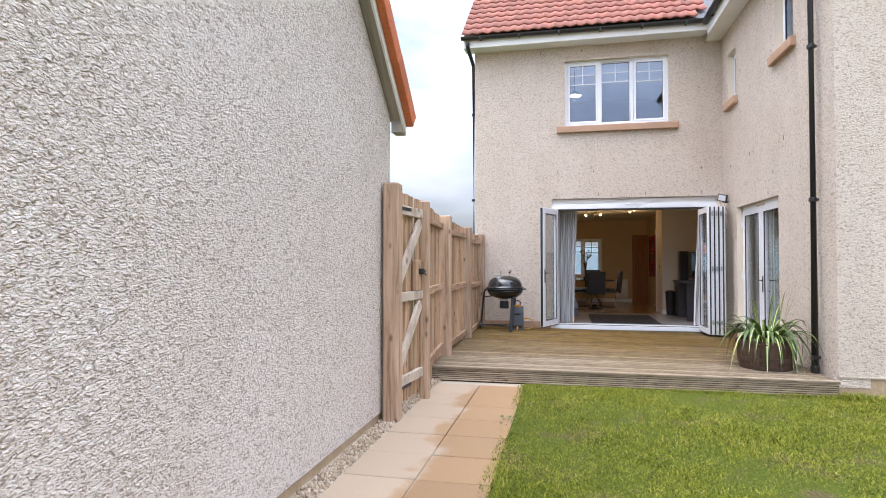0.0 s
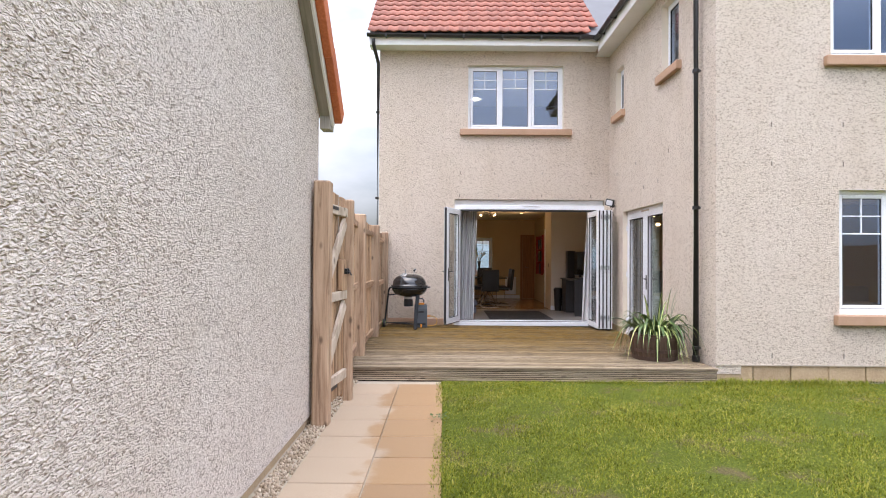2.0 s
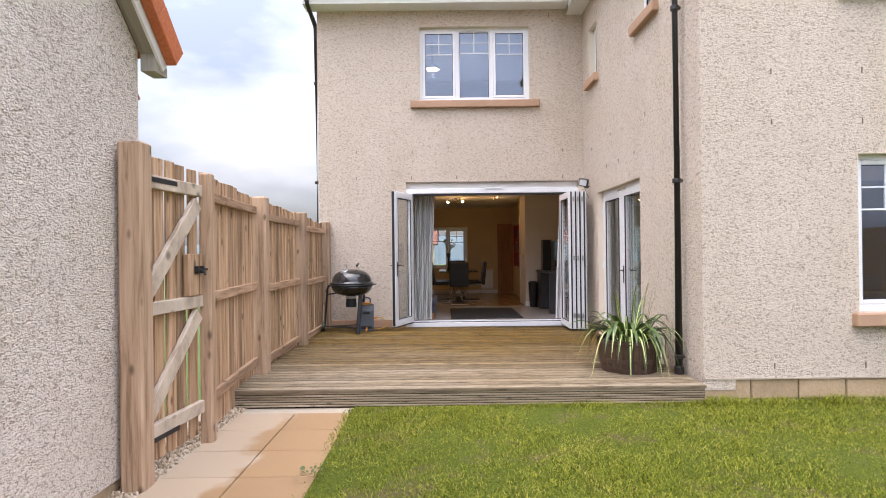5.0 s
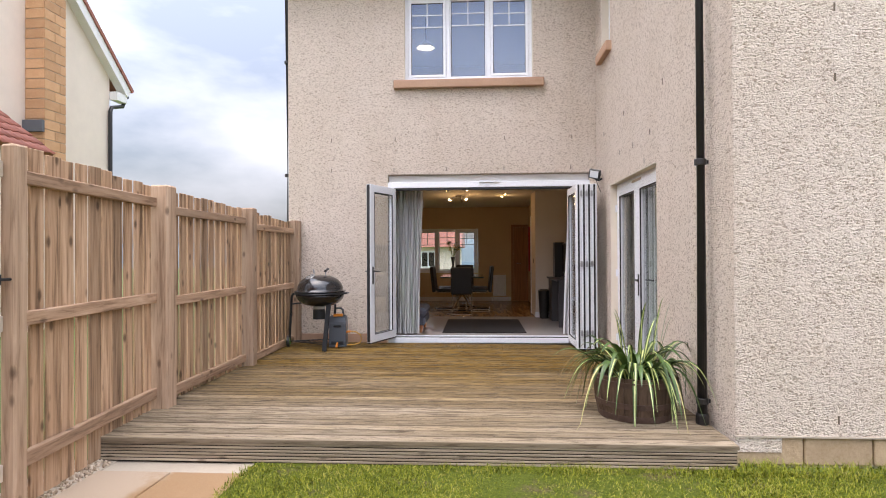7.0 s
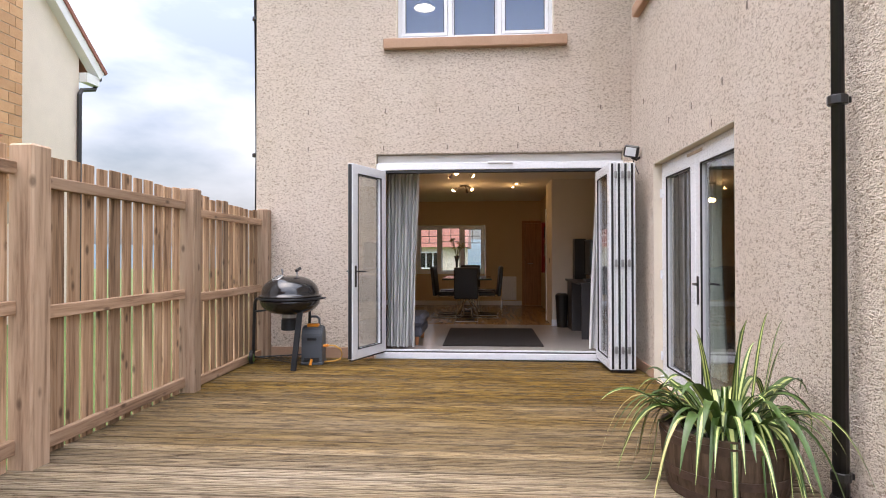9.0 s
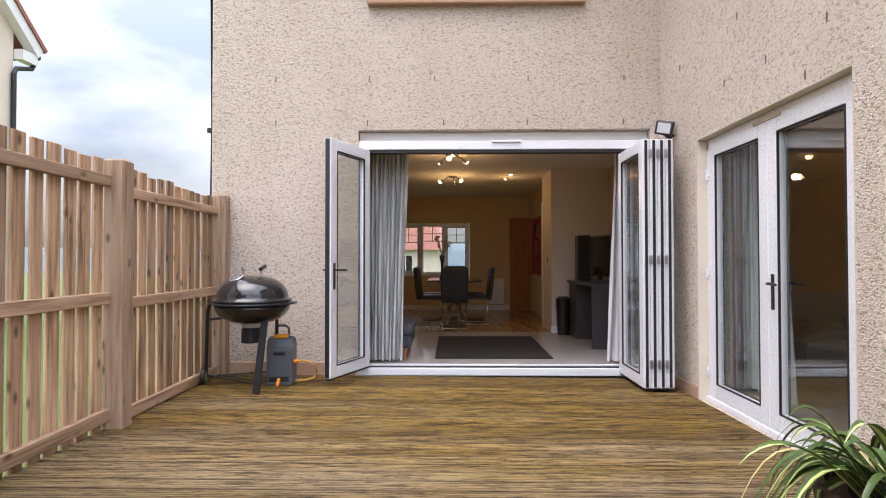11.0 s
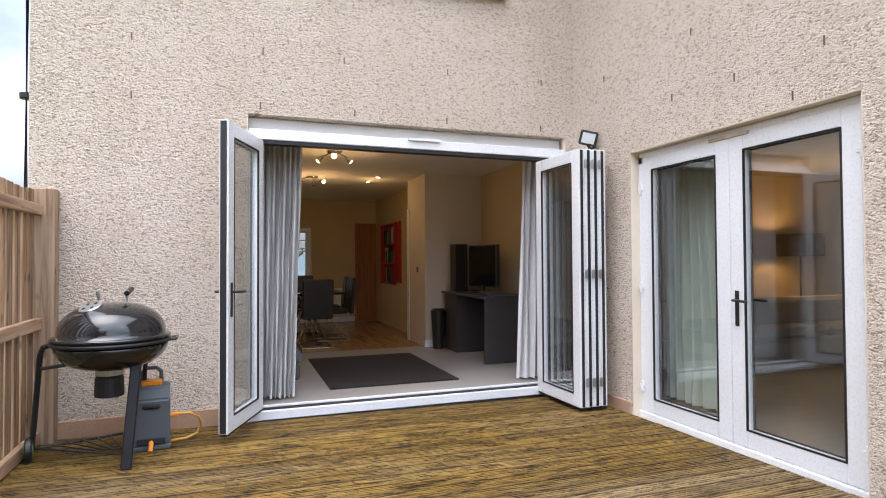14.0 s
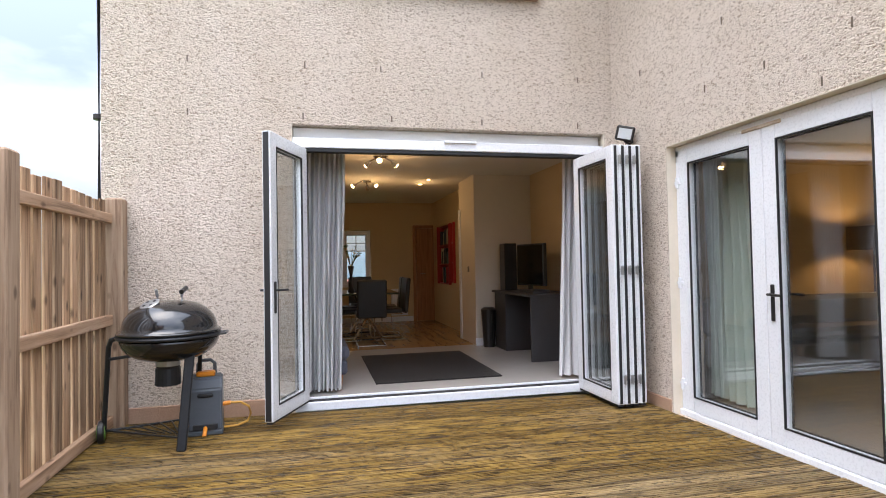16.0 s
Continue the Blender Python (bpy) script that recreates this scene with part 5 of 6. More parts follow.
# dining set
def dining_chair():
    c = empty("dining_chair", label="black leather dining chair on a chrome frame", category="chair", group="chairs round the dining table")
    part("seat", box(-0.22, 0.22, -0.20, 0.24, 0.43, 0.50, 0.02), M_LEATHER, c)
    part("backrest", box(-0.215, 0.215, -0.035, 0.03, 0.42, 0.98, 0.02, pose(0, -0.21, 0, 6)), M_LEATHER, c)
    for s in (-1, 1):
        part("frame", tube([(0.2 * s, -0.2, 0.42), (0.2 * s, 0.2, 0.42), (0.2 * s, 0.24, 0.40), (0.2 * s, 0.25, 0.05), (0.2 * s, 0.23, 0.014), (0.2 * s, -0.24, 0.012)], 0.011, 8), M_CHROME, c)
    part("foot_bar", tube([(-0.2, -0.24, 0.012), (0.2, -0.24, 0.012)], 0.011, 8), M_CHROME, c)
    return c


chair = dining_chair()
chair.matrix_world = pose(0.84, 14.82, FLOOR_Z)
for x, y, r in ((0.50, 15.38, -95), (0.48, 15.98, -85), (1.17, 15.38, 93), (1.19, 15.98, 86), (0.86, 16.65, 180)):
    copy_thing(chair, pose(x, y, FLOOR_Z, 0, 0, r))
table = empty("dining_table", label="black dining table on chrome trestle legs", category="table")
part("tabletop", box(0.38, 1.30, 14.98, 16.40, 0.895, 0.925, 0.006), M_SCREEN, table)
for y in (15.2, 16.2):
    for s in (-1, 1):
        part("leg", tube([(0.84 + 0.22 * s, y, FLOOR_Z + 0.02), (0.84 - 0.18 * s, y + 0.001 * s, 0.895)], 0.018, 8), M_CHROME, table)
    part("foot_bar", tube([(0.58, y, FLOOR_Z + 0.02), (1.10, y, FLOOR_Z + 0.02)], 0.02, 8), M_CHROME, table)
vase = empty("vase", label="tall dark vase of flowers on the dining table", category="vase")
part("vessel", lathe([(0.05, 0), (0.055, 0.01), (0.022, 0.08), (0.024, 0.28), (0.055, 0.42), (0.05, 0.42)], 16, (0.62, 15.75, 0.925)), M_LEATHER, vase, smooth=True)
rng = random.Random(61)
for k in range(16):
    a, r = rng.uniform(0, 6.28), rng.uniform(0.05, 0.17)
    tip = Vector((0.62 + r * math.cos(a), 15.75 + r * math.sin(a), 1.38 + rng.uniform(0.06, 0.3)))
    bm = tube(arc((0.62, 15.75, 1.30), tip, (0, 0, 0.03), 4), 0.004, 5)
    for q in range(6):
        d = Vector((rng.uniform(-1, 1), rng.uniform(-1, 1), rng.uniform(-0.4, 0.8))).normalized() * 0.045
        w = d.orthogonal().normalized() * 0.014
        p = [bm.verts.new(tip), bm.verts.new(tip + d * 0.55 + w), bm.verts.new(tip + d), bm.verts.new(tip + d * 0.55 - w)]
        bm.faces.new(p)
    part("flower", bm, M_LEAF if k % 2 else M_LEAF_DRY, vase)

# desk with television
desk = empty("desk", label="charcoal desk with panel ends against the wall", category="desk")
part("top", box(2.50, 3.16, 12.60, 14.05, 0.935, 0.965, 0.004), M_DESK, desk)
part("end_panel", box(2.53, 3.15, 12.62, 12.65, FLOOR_Z, 0.935, 0.003), M_DESK, desk)
part("pedestal", box(2.53, 3.15, 13.55, 14.0, FLOOR_Z, 0.935, 0.004), M_DESK, desk)
part("back_panel", box(3.12, 3.14, 12.65, 13.55, 0.5, 0.93), M_DESK, desk)
tv = empty("television", label="black flat television standing on the desk", category="television")
m = pose(2.80, 13.32, 0.965, 0, 0, -80)
part("stand", box(-0.14, 0.14, -0.09, 0.09, 0.0, 0.02, 0.005, m), M_BLACK, tv)
part("neck", box(-0.03, 0.03, -0.01, 0.03, 0.02, 0.10, 0, m), M_BLACK, tv)
part("body", box(-0.33, 0.33, 0.0, 0.06, 0.08, 0.63, 0.010, m), M_BLACK, tv)
part("screen", box(-0.31, 0.31, -0.004, -0.0005, 0.10, 0.61, 0, m), M_SCREEN, tv)
tagged(part("speaker", box(2.62, 2.80, 13.80, 14.02, 0.965, 1.62, 0.008), M_BLACK), "tall black loudspeaker on the desk", "speaker")
tagged(part("set_top_box", box(2.62, 2.84, 12.75, 13.0, 0.965, 1.01, 0.006), M_DESK), "flat grey set-top box on the desk", "box")
waste = empty("waste_bin", label="black waste bin beside the desk", category="bin")
part("bin_body", lathe([(0.08, 0), (0.105, 0.5), (0.095, 0.5), (0.08, 0.02)], 18, (2.44, 14.02, FLOOR_Z)), M_BLACK, waste)
part("lid", lathe([(0.11, 0.5), (0.11, 0.53), (0.07, 0.56)], 18, (2.44, 14.02, FLOOR_Z)), M_BLACK, waste)
tagged(part("light_switch", box(2.294, 2.2995, 14.5, 14.585, 1.22, 1.305, 0.002), M_BLACK), "dark light switch plate on the partition", "switch")
bm = box(2.284, 2.2995, 14.95, 15.06, FLOOR_Z, 2.2, 0.004)
structure("trim_partition", bm, M_UPVC, "white architrave on the partition", "architrave")


# ceiling spotlights
def spot_bar(x, y, turn):
    s = empty("ceiling_light", pose(x, y, CEIL_Z, 0, 0, turn), label="chrome ceiling light with lit spotlights", category="ceiling light", group="dining and living room ceiling lights")
    part("plate", lathe([(0.09, 0), (0.09, -0.02), (0.07, -0.03)], 18), M_CHROME, s)
    for k in range(3):
        a = 2 * math.pi * k / 3
        d = Vector((math.cos(a), math.sin(a), 0))
        part("arm", tube([d * 0.04 + Vector((0, 0, -0.025)), d * 0.15 + Vector((0, 0, -0.06))], 0.008, 6), M_CHROME, s)
        m = Matrix.Translation(d * 0.17 + Vector((0, 0, -0.08))) @ pose(0, 0, 0, 0, 55, math.degrees(a) + 180)
        cup = part("cup", lathe([(0.018, 0.03), (0.034, -0.03), (0.034, -0.045), (0.03, -0.045), (0.02, 0.0)], 12, (0, 0, 0), m), M_CHROME, s)
        part("bulb", lathe([(0.006, -0.03), (0.026, -0.040), (0.026, -0.050), (0.012, -0.062)], 12, (0, 0, 0), m), M_BULB, cup, "glowing bulb")
    return s


spot_bar(0.80, 12.85, 20)
spot_bar(0.80, 14.85, 75)
for x, y in ((1.70, 15.2), (1.74, 14.7)):
    d = empty("downlight", label="small lit recessed ceiling downlight", category="downlight", group="recessed downlights")
    part("rim", lathe([(0.045, 0.0), (0.045, -0.008), (0.03, -0.010)], 14, (x, y, CEIL_Z)), M_CHROME, d)
    part("bulb", lathe([(0.022, 0.0), (0.022, -0.013), (0.01, -0.016)], 10, (x, y, CEIL_Z)), M_BULB, d)

# bedroom pendant
pend = empty("pendant_lamp", label="lit pendant lamp hanging in the bedroom", category="pendant lamp")
part("flex", tube([(0.31, 12.6, 5.45), (0.31, 12.6, 5.03)], 0.005, 6), M_BLACK, pend)
part("shade", lathe([(0.03, 0.12), (0.14, 0.03), (0.155, 0.0), (0.15, 0.0), (0.025, 0.11)], 20, (0.31, 12.6, 4.92)), M_UPVC, pend, smooth=True)
part("bulb", lathe([(0.02, 0.06), (0.10, 0.012), (0.10, 0.004), (0.05, -0.004)], 16, (0.31, 12.6, 4.92)), M_SHADE_IN, pend)

# lounge lamp and sofa
fl = empty("floor_lamp", label="floor lamp with a lit brown drum shade", category="floor lamp")
lx, ly = 6.84, 11.98
part("base", lathe([(0.15, 0), (0.15, 0.02), (0.03, 0.035)], 20, (lx, ly, FLOOR_Z)), M_IRON, fl)
part("pole", tube([(lx, ly, 0.19), (lx, ly, 1.50)], 0.013, 8), M_IRON, fl)
bm = bmesh.new()
rings = [[bm.verts.new((lx + r * math.cos(2 * math.pi * i / 28), ly + r * math.sin(2 * math.pi * i / 28), z)) for i in range(28)] for r, z in ((0.28, 1.425), (0.28, 1.72), (0.275, 1.72), (0.275, 1.425))]
for a, b in zip(rings, rings[1:] + rings[:1]):
    for i in range(28):
        bm.faces.new((a[i], a[(i + 1) % 28], b[(i + 1) % 28], b[i]))
part("shade", bm, M_SHADE, fl)
part("bulb", lathe([(0.01, 0), (0.03, 0.03), (0.03, 0.06), (0.01, 0.09)], 10, (lx, ly, 1.49)), M_BULB, fl)
sofa = empty("sofa", label="long oatmeal lounge sofa against the wall", category="sofa")
part("base", box(4.2, 8.2, 11.14, 11.77, FLOOR_Z, 0.50, 0.04), M_SOFA_PALE, sofa)
part("backrest", box(4.2, 8.2, 11.54, 11.80, 0.50, 0.92, 0.05), M_SOFA_PALE, sofa)
for x in (4.25, 6.2):
    part("seat_cushion", box(x, x + 1.9, 11.10, 11.54, 0.50, 0.62, 0.04), M_SOFA_PALE, sofa)

# ---- things on the deck ----
bbq = empty("kettle_barbecue", label="black enamel kettle barbecue on wheeled steel legs", category="barbecue")
cx, cy, cz = -0.975, 10.60, 0.945
prof = [(0.335, -0.012), (0.342, 0.0), (0.335, 0.010)] + [(r * 0.975 + 0.002, 0.012 + z) for r, z in [(0.318 * math.cos(math.pi / 2 * i / 10) ** 0.75, 0.205 * math.sin(math.pi / 2 * i / 10)) for i in range(10)]] + [(0.03, 0.217)]
lid = part("lid", lathe(prof, 40, (cx, cy, cz)), M_ENAMEL, bbq, smooth=True)
part("rim", lathe([(0.325, -0.014), (0.340, -0.018), (0.346, -0.026), (0.340, -0.038), (0.322, -0.040)], 40, (cx, cy, cz)), M_IRON, bbq, smooth=True)
prof = [(0.325 * math.cos(math.pi / 2 * i / 9) ** 0.8, -0.04 - 0.17 * math.sin(math.pi / 2 * i / 9)) for i in range(9)] + [(0.04, -0.212)]
part("bowl", lathe(prof, 40, (cx, cy, cz)), M_ENAMEL, bbq, smooth=True)
m = pose(cx - 0.10, cy - 0.12, cz + 0.196, 22, -17, 0)
vent = part("lid_vent", lathe([(0.062, 0), (0.066, 0.006), (0.06, 0.010), (0.012, 0.012)], 24, (0, 0, 0), m), M_STEEL, lid, "round steel vent")
for k in range(4):
    a = k * math.pi / 2 + 0.4
    part("vent_hole", lathe([(0.011, 0.011), (0.011, 0.0135), (0.004, 0.014)], 10, (0.036 * math.cos(a), 0.036 * math.sin(a), 0), m), M_GASKET, vent)
for x in (-0.075, 0.085):
    part("handle_post", tube([(cx + x, cy - 0.03, cz + 0.205), (cx + x, cy - 0.03, cz + 0.25), (cx + x * 1.05, cy - 0.05, cz + 0.295)], 0.010, 8), M_STEEL, lid)
part("lid_handle", tube([(cx + 0.088, cy - 0.06, cz + 0.275), (cx + 0.10, cy + 0.03, cz + 0.30)], 0.017, 10), M_BLACK, lid)
part("side_handle", tube([(cx + 0.325, cy - 0.05, cz - 0.03), (cx + 0.375, cy - 0.05, cz - 0.025), (cx + 0.375, cy + 0.06, cz - 0.025), (cx + 0.325, cy + 0.06, cz - 0.03)], 0.010, 8), M_BLACK, bbq)
part("ash_catcher", lathe([(0.082, 0), (0.086, 0.006), (0.082, 0.12), (0.076, 0.125), (0.076, 0.19)], 22, (cx - 0.02, cy + 0.02, 0.565)), M_IRON, bbq)
part("ash_band", lathe([(0.079, 0.135), (0.080, 0.14), (0.080, 0.182), (0.077, 0.185)], 22, (cx - 0.02, cy + 0.02, 0.565)), M_STEEL, bbq)
part("front_leg", box(-0.031, 0.031, -0.014, 0.014, 0, 0.70, 0.008, pose(-0.855, 10.345, DECK_Z, -9.5, 3.5, 0)), M_IRON, bbq, "broad flat front leg")
part("wheel_leg", tube([(-1.27, 10.50, 0.925), (-1.33, 10.515, 0.905), (-1.352, 10.54, 0.86), (-1.435, 10.70, 0.26)], 0.017, 10), M_IRON, bbq)
part("back_leg", tube([(-0.80, 10.74, 0.82), (-0.86, 10.93, 0.20), (-0.865, 10.94, DECK_Z)], 0.015, 10), M_IRON, bbq)
part("cross_bar", tube([(-1.345, 10.53, 0.775), (-1.15, 10.50, 0.80)], 0.011, 8), M_IRON, bbq)
wheel = part("wheel", lathe([(0.05, -0.022), (0.074, -0.020), (0.080, -0.012), (0.080, 0.012), (0.074, 0.020), (0.05, 0.022)], 26, (0, 0, 0), pose(-1.452, 10.70, DECK_Z + 0.08, 0, 90, 12)), M_BLACK, bbq)
part("hub", lathe([(0.052, -0.026), (0.050, 0.0), (0.052, 0.026)], 22, (0, 0, 0), pose(-1.452, 10.70, DECK_Z + 0.08, 0, 90, 12)), M_GREEN, wheel, "green plastic hub")
part("axle", tube([(-1.45, 10.70, 0.245), (-0.87, 10.93, 0.245)], 0.008, 6), M_IRON, bbq)
for k in range(8):
    t = k / 7
    a, b = Vector((-1.42, 10.72, 0.25)).lerp(Vector((-0.88, 10.93, 0.25)), t), Vector((-0.862, 10.38, 0.25)).lerp(Vector((-0.858, 10.40, 0.25)), t)
    part("shelf_wire", tube([a, a.lerp(b, 0.55 + 0.4 * t)], 0.005, 6), M_IRON, bbq)
part("shelf_wire", tube([(-1.43, 10.71, 0.25), (-0.865, 10.37, 0.25)], 0.006, 6), M_IRON, bbq)

reel = empty("hose_reel", label="slate grey hose reel box with orange fittings", category="hose reel")
m = pose(-0.765, 10.72, DECK_Z, 0, 0, 6)
bm = bmesh.new()
side = [(-0.02, 0.02), (0.0, 0.0), (0.22, 0.0), (0.24, 0.03), (0.235, 0.33), (0.20, 0.40), (0.10, 0.42), (0.03, 0.40), (-0.01, 0.32)]
L = [[bm.verts.new(m @ Vector((x, y - 0.02, z + 0.012))) for y, z in side] for x in (-0.115, 0.115)]
for i in range(len(side)):
    bm.faces.new((L[0][i], L[0][(i + 1) % len(side)], L[1][(i + 1) % len(side)], L[1][i]))
bm.faces.new(L[0][::-1]), bm.faces.new(L[1])
bmesh.ops.bevel(bm, geom=list(bm.edges), offset=0.012, segments=2, affect="EDGES")
part("body", bm, M_REEL, reel, smooth=False)
part("foot", box(-0.12, 0.12, -0.04, 0.22, 0.0, 0.035, 0.008, m), M_REEL, reel)
part("recess", box(-0.055, 0.055, -0.048, -0.030, 0.275, 0.305, 0.010, m), M_GASKET, reel)
part("front_slot", box(-0.085, 0.085, -0.050, -0.036, 0.045, 0.085, 0.005, m), M_GASKET, reel)
part("top_latch", box(-0.065, 0.065, 0.02, 0.11, 0.415, 0.452, 0.010, m), M_ORANGE, reel, "orange latch")
part("carry_handle", tube([m @ Vector(p) for p in ((-0.06, 0.12, 0.42), (-0.058, 0.12, 0.50), (-0.03, 0.12, 0.525), (0.03, 0.12, 0.525), (0.058, 0.12, 0.50), (0.06, 0.12, 0.42))], 0.013, 8), M_REEL, reel)
part("nozzle", tube([m @ Vector(p) for p in ((0.0, -0.04, 0.06), (0.0, -0.075, 0.045), (-0.005, -0.10, 0.012))], 0.015, 10), M_ORANGE, reel, "orange hose nozzle")
part("connector", tube([m @ Vector(p) for p in ((0.112, 0.06, 0.20), (0.17, 0.06, 0.205))], 0.016, 10), M_ORANGE, reel, "orange connector")
part("hose", tube([m @ Vector(p) for p in ((0.17, 0.06, 0.205), (0.24, 0.09, 0.195), (0.30, 0.12, 0.15), (0.315, 0.14, 0.09), (0.29, 0.14, 0.035), (0.22, 0.12, 0.014), (0.10, 0.10, 0.014))], 0.009, 8), M_HOSE, reel, "yellow hose loop", smooth=True)

for ob in (bbq, reel):
    ob.matrix_world = pose(0, 0, deck_top(-0.95, 10.55) - DECK_Z)

# planter
tub = empty("planter", label="dark oak half-barrel planter on the deck", category="planter")
px, py = 2.39, 7.47
N = 18
for k in range(N):
    bm = bmesh.new()
    a0, a1 = 2 * math.pi * (k + 0.015) / N, 2 * math.pi * (k + 0.985) / N
    rows = []
    for z, r in ((0.0, 0.272), (0.10, 0.296), (0.20, 0.309), (0.33, 0.312)):
        rows.append([bm.verts.new((px + q * math.cos(a), py + q * math.sin(a), DECK_Z + z)) for q, a in ((r, a0), (r + 0.003, (a0 + a1) / 2), (r, a1), (r - 0.025, a1), (r - 0.025, a0))])
    for a, b in zip(rows, rows[1:]):
        for i in range(5):
            bm.faces.new((a[i], a[(i + 1) % 5], b[(i + 1) % 5], b[i]))
    bm.faces.new(rows[0][::-1]), bm.faces.new(rows[-1])
    part("stave", bm, M_BARREL, tub)
for z, r in ((0.012, 0.281), (0.105, 0.3015), (0.262, 0.3145)):
    part("hoop", lathe([(r - 0.012, z), (r, z), (r + 0.008, z + 0.042), (r - 0.010, z + 0.042)], 36, (px, py, DECK_Z)), M_HOOP, tub, "dull rusty hoop")
part("soil", lathe([(0.288, 0.27), (0.285, 0.30), (0.02, 0.315)], 24, (px, py, DECK_Z)), M_COMPOST_SHADE, tub)

plant = empty("strap_leaf_plant", label="striped strap-leaved plant arching out of the barrel", category="plant")
rng = random.Random(77)


def strap(base, out, length, rise, droop, w, mats):
    """One long folded leaf that rises, arches over and hangs."""
    bm, rows, n = bmesh.new(), [], 11
    side = Vector((-out.y, out.x, 0))
    for i in range(n + 1):
        t = i / n
        p = base + out * (length * (t - 0.10 * t * t)) + Vector((0, 0, rise * 2.6 * t - droop * 2.4 * t * t * t - rise * 1.2 * t * t))
        p.x = min(p.x, SIDE_X - 0.035)
        inside = (p.x - px) ** 2 + (p.y - py) ** 2 < 0.33 ** 2
        p.z = max(p.z, 0.49 if inside and t > 0.2 else DECK_Z + 0.012)
        ww = w * (0.55 + 1.2 * t if t < 0.35 else 0.97 * (1 - ((t - 0.35) / 0.65) ** 1.7)) + 0.0006
        fold = Vector((0, 0, 0.30 * ww))
        rows.append([bm.verts.new(p + side * ww + fold), bm.verts.new(p + side * ww * 0.36), bm.verts.new(p - side * ww * 0.36), bm.verts.new(p - side * ww + fold)])
    for a, b in zip(rows, rows[1:]):
        for k in range(3):
            f = bm.faces.new((a[k], a[k + 1], b[k + 1], b[k]))
            f.material_index, f.smooth = (1 if k == 1 else 0), True
    return part("leaf", bm, mats, plant)


for k in range(104):
    a = rng.uniform(0, 2 * math.pi)
    out = Vector((math.cos(a), math.sin(a), 0))
    b = Vector((px, py, 0.46)) + out * rng.uniform(0.02, 0.20)
    kind = rng.random()
    mats = [M_LEAF, M_LEAF_PALE] if kind < 0.55 else [M_LEAF, M_LEAF] if kind < 0.84 else [M_LEAF_DRY, M_LEAF_PALE]
    if kind > 0.93:
        mats = [M_LEAF, M_LEAF_PALE]
        strap(b, out, rng.uniform(0.05, 0.22), rng.uniform(0.30, 0.46), 0.0, rng.uniform(0.010, 0.017), mats)
    elif kind > 0.84:
        strap(b, out, rng.uniform(0.42, 0.70), rng.uniform(0.14, 0.26), rng.uniform(0.24, 0.32), rng.uniform(0.005, 0.010), mats)
    elif kind < 0.17:
        strap(b, out, rng.uniform(0.26, 0.40), rng.uniform(0.12, 0.22), rng.uniform(0.22, 0.34), rng.uniform(0.018, 0.030), mats)
    else:
        strap(b, out, rng.uniform(0.24, 0.56), rng.uniform(0.14, 0.30), rng.uniform(0.06, 0.24), rng.uniform(0.015, 0.032), mats)

for ob in (tub, plant):
    ob.matrix_world = pose(0, 0, deck_top(2.39, 7.47) - DECK_Z)

# low weeds at the lawn edge
weed = empty("weed_clump", label="dark ragged weed clump at the path edge", category="weed")
for k in range(34):
    a, r = rng.uniform(0, 6.28), rng.uniform(0.01, 0.085)
    c = Vector((-0.385 + r * math.cos(a), 5.12 + 1.8 * r * math.sin(a), 0.012 + rng.uniform(0, 0.02)))
    d = Vector((math.cos(a), math.sin(a), rng.uniform(0.1, 0.9))).normalized() * rng.uniform(0.02, 0.04)
    w = d.cross(Vector((0, 0, 1))).normalized() * 0.010
    bm = bmesh.new()
    bm.faces.new([bm.verts.new(p) for p in (c, c + d * 0.5 + w, c + d, c + d * 0.5 - w)])
    part("leaf", bm, M_LEAF, weed)

# ---- neighbouring houses ----
nb = empty("house", label="neighbouring cream house with a golden block chimney", category="house")
NX, NY0, NY1 = -8.45, 8.6, 17.35
nr = (NY0 + NY1) / 2
nz = lambda y: 5.95 + (17.75 - y) * 0.87 if y > nr else 5.95 + (17.75 - 2 * nr + y) * 0.87
bm = bmesh.new()
prof = [(NY1, -1.0), (NY1, nz(NY1)), (nr, nz(nr)), (NY0, nz(NY0)), (NY0, -1.0)]
a, b = [bm.verts.new((NX, y, z)) for y, z in prof], [bm.verts.new((NX - 8, y, z)) for y, z in prof]
bm.faces.new(a), bm.faces.new(b[::-1])
for i in range(5):
    bm.faces.new((a[i], a[(i + 1) % 5], b[(i + 1) % 5], b[i]))
part("wall", bm, M_NBWALL, nb)
upn = pose(0, 17.92, 5.83, -SLOPE, 0, 0)
part("roof", box(NX - 8, NX + 0.26, -6.4, 0.03, 0.03, 0.12, 0, upn), M_TILE, nb)
part("roof", box(NX - 8, NX + 0.22, 0.0, 6.4, 0.03, 0.12, 0, pose(0, 2 * nr - 17.92, 5.83, SLOPE, 0, 0)), M_TILE, nb)
part("bargeboard", box(NX + 0.20, NX + 0.225, -6.4, 0.0, -0.20, 0.028, 0, upn), M_FASCIA, nb)
part("soffit", box(NX, NX + 0.20, -6.4, 0.0, -0.19, -0.17, 0, upn), M_FASCIA, nb)
part("box_end", box(NX, NX + 0.2, 17.36, 17.80, 5.50, 5.72), M_FASCIA, nb)
part("downpipe", tube([(NX + 0.06, 17.30, 0), (NX + 0.06, 17.30, 5.18), (NX + 0.06, 17.36, 5.30), (NX + 0.1, 17.75, 5.42), (NX + 0.1, 17.82, 5.55)], 0.05, 10), M_BLACK, nb)
part("gutter", tube([(NX - 8, 17.90, 5.72), (NX + 0.15, 17.90, 5.72)], 0.06, 10), M_BLACK, nb)
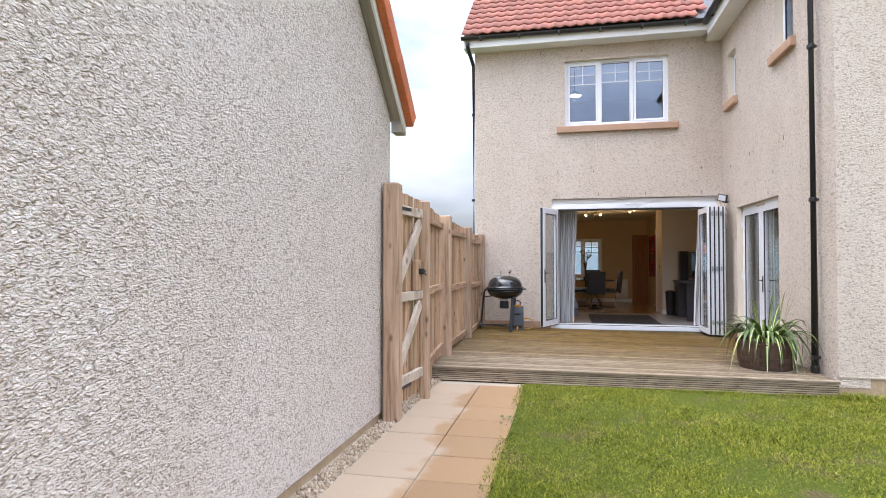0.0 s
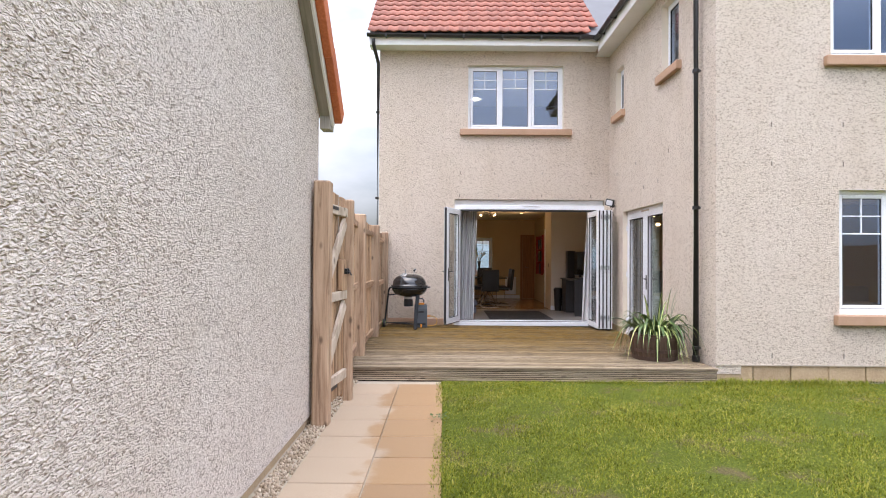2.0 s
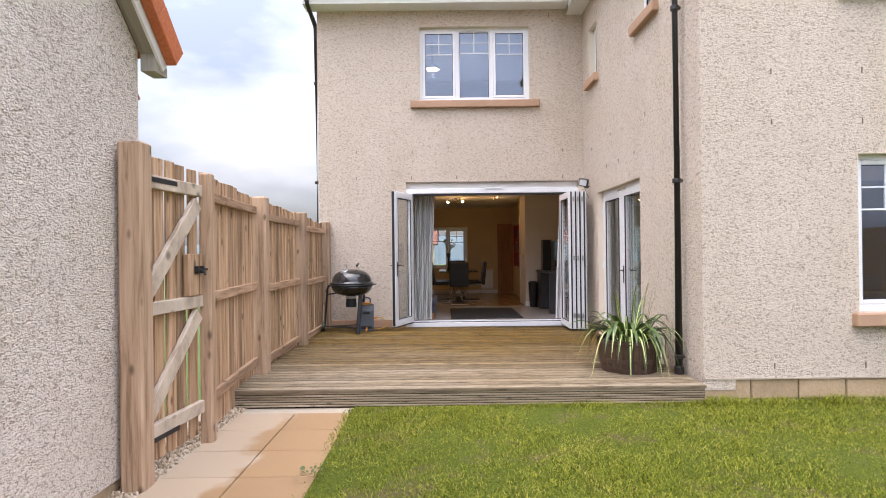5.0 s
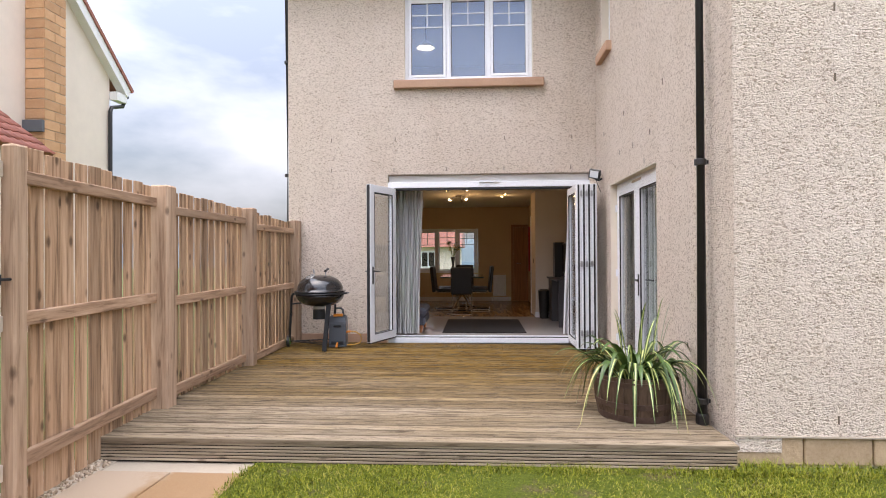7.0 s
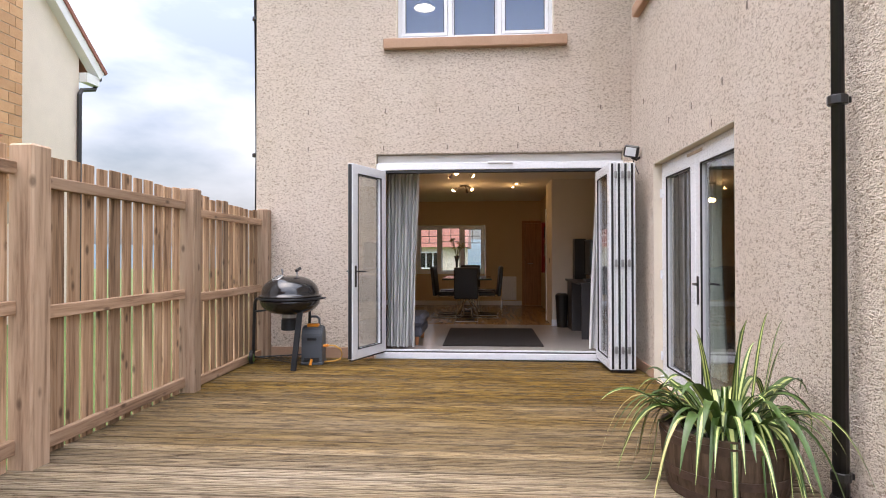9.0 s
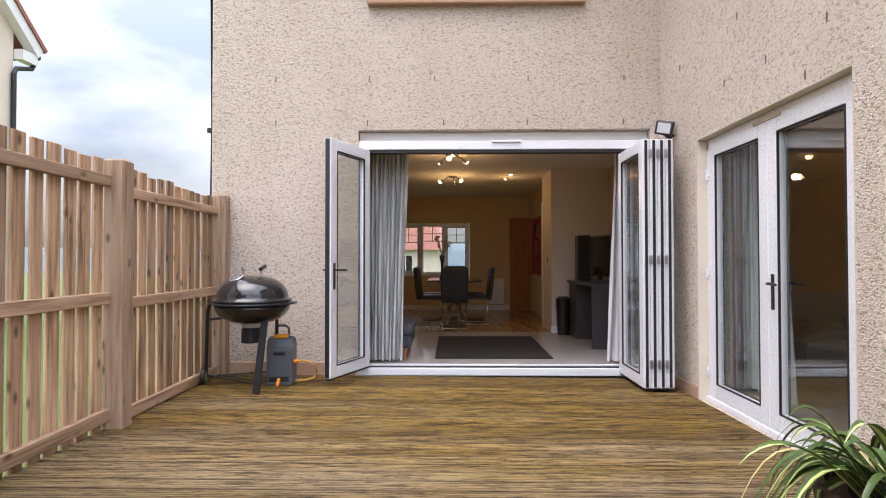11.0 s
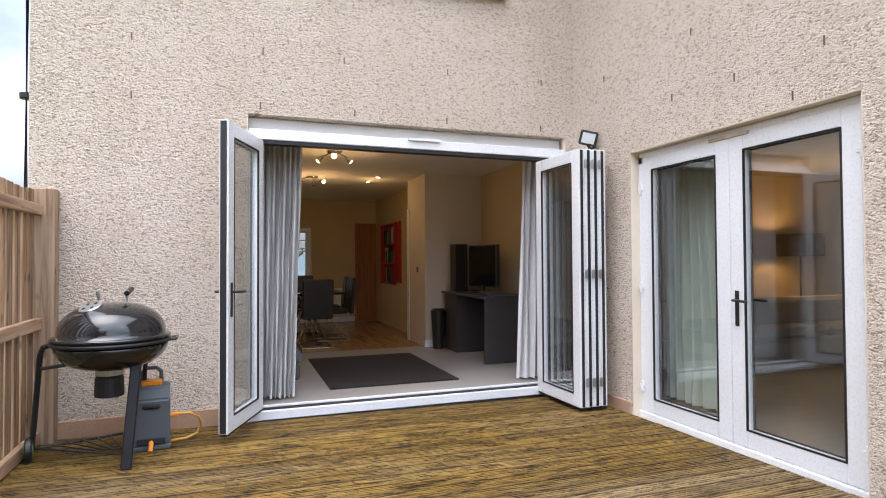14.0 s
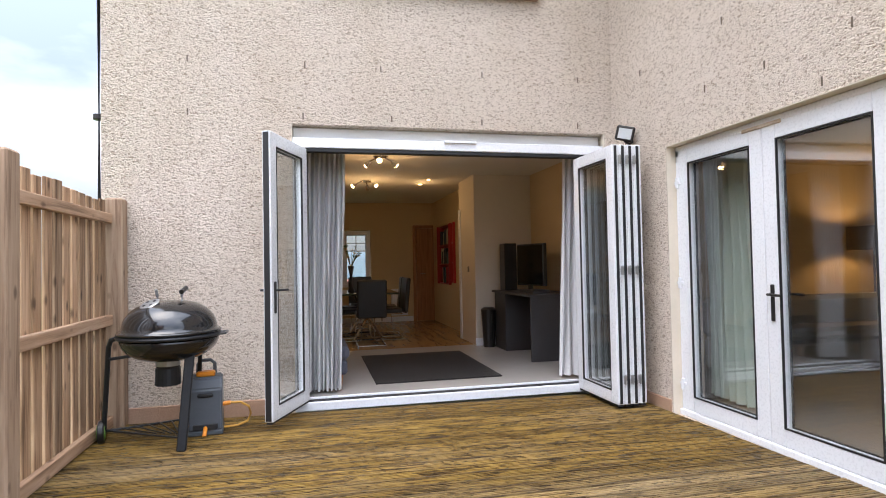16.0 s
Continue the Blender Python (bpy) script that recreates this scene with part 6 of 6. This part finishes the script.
chim = part("chimney", box(-8.44, -8.012, 14.545, 15.148, 2.0, 11.2), M_MORTAR, nb)
z, row = 2.4, 0
while z < 9.0:
    cuts = (14.53, 14.83, 15.165) if row % 2 else (14.53, 14.98, 15.165)
    for y0, y1 in zip(cuts, cuts[1:]):
        part("block", box(-8.02, -8.0, y0 + 0.006, y1 - 0.006, z + 0.006, z + 0.206, 0.004), M_NBBRICK, chim)
    part("block", box(-8.44, -8.0205, 14.53, 14.545, z + 0.006, z + 0.206, 0.004), M_NBBRICK, chim)
    z, row = z + 0.215, row + 1
lean = pose(-7.2, 0, 3.42, 0, 38, 0)
part("lean_to_roof", box(-1.5, 0.0, 11.6, 13.75, -0.06, 0.0, 0, lean), M_TILE, nb)
part("lean_to_wall", box(-8.44, -7.35, 11.7, 13.7, -1, 3.42), M_NBWALL, nb)
part("flashing", box(-8.44, -8.0, 14.45, 14.526, 4.05, 4.30), M_LEAD, nb)
for i in range(5):
    for j in range(11):
        shared("tile", TILE, nb, lean @ pose(0.03 - 0.3 * i, 13.74 - 0.192 * (j + 1), 0.004, 0, 0, 90))


def far_house(x0, x1, y, z0, eave, ridge, depth, label, wins):
    h = empty("house", label=label, category="house")
    part("wall", box(x0, x1, y, y + depth, z0, eave), M_NBWALL, h)
    bm = bmesh.new()
    v = [bm.verts.new(p) for x in (x0 - 0.3, x1 + 0.3) for p in ((x, y - 0.5, eave - 0.2), (x, y + depth / 2, ridge), (x, y + depth + 0.5, eave - 0.2))]
    for q in ((0, 1, 2), (3, 5, 4), (0, 3, 4, 1), (1, 4, 5, 2), (2, 5, 3, 0)):
        bm.faces.new([v[i] for i in q])
    part("roof", bm, M_TILE, h)
    for wx, wz in wins:
        w = part("window", box(wx - 0.75, wx + 0.75, y - 0.05, y + 0.02, wz - 0.6, wz + 0.6), M_UPVC, h)
        for k in (-1, 0, 1):
            part("pane", box(wx + k * 0.48 - 0.2, wx + k * 0.48 + 0.2, y - 0.06, y - 0.051, wz - 0.5, wz + 0.5), M_SCREEN, w)
    return h


far_house(-5.0, -0.2, 44, -5, 2.1, 6.2, 9, "cream house with a red roof across the road", [(-2.6, 1.0), (-2.6, -1.6)])
far_house(1.6, 9.5, 62, -8, -2.8, 0.0, 8, "lower cream house with a red roof in the distance", [(3.6, -4.4)])
bm = bmesh.new()
pts = [(-2600 + 130 * i, 2600 + 260 * math.sin(i * 0.9), 60 + 55 * noise.noise((i * 0.21, 1.7, 0)) + 25 * noise.noise((i * 0.6, 4.1, 0))) for i in range(41)]
for (x0, y0, z0), (x1, y1, z1) in zip(pts, pts[1:]):
    f = bm.faces.new([bm.verts.new(p) for p in ((x0, y0 - 900, -90), (x1, y1 - 900, -90), (x1, y1, z1), (x0, y0, z0))])
    f.smooth = True
bmesh.ops.remove_doubles(bm, verts=bm.verts, dist=0.01)
tagged(part("backdrop", bm, M_HILL), "hazy blue-green hills in the distance", "hills", kind="structure")

# ---- roof tiles ----
for j in range(13):
    for i in range(23):
        if -1.82 + 0.192 * (i + 1) < 2.56 + 0.23 * j * 0.87:
            shared("tile", TILE, roof, pose(0, EAVE_Y - 0.02, EAVE_TOP + 0.005, SLOPE) @ pose(-1.82 + 0.192 * i, 0.30 * j, 0.0))
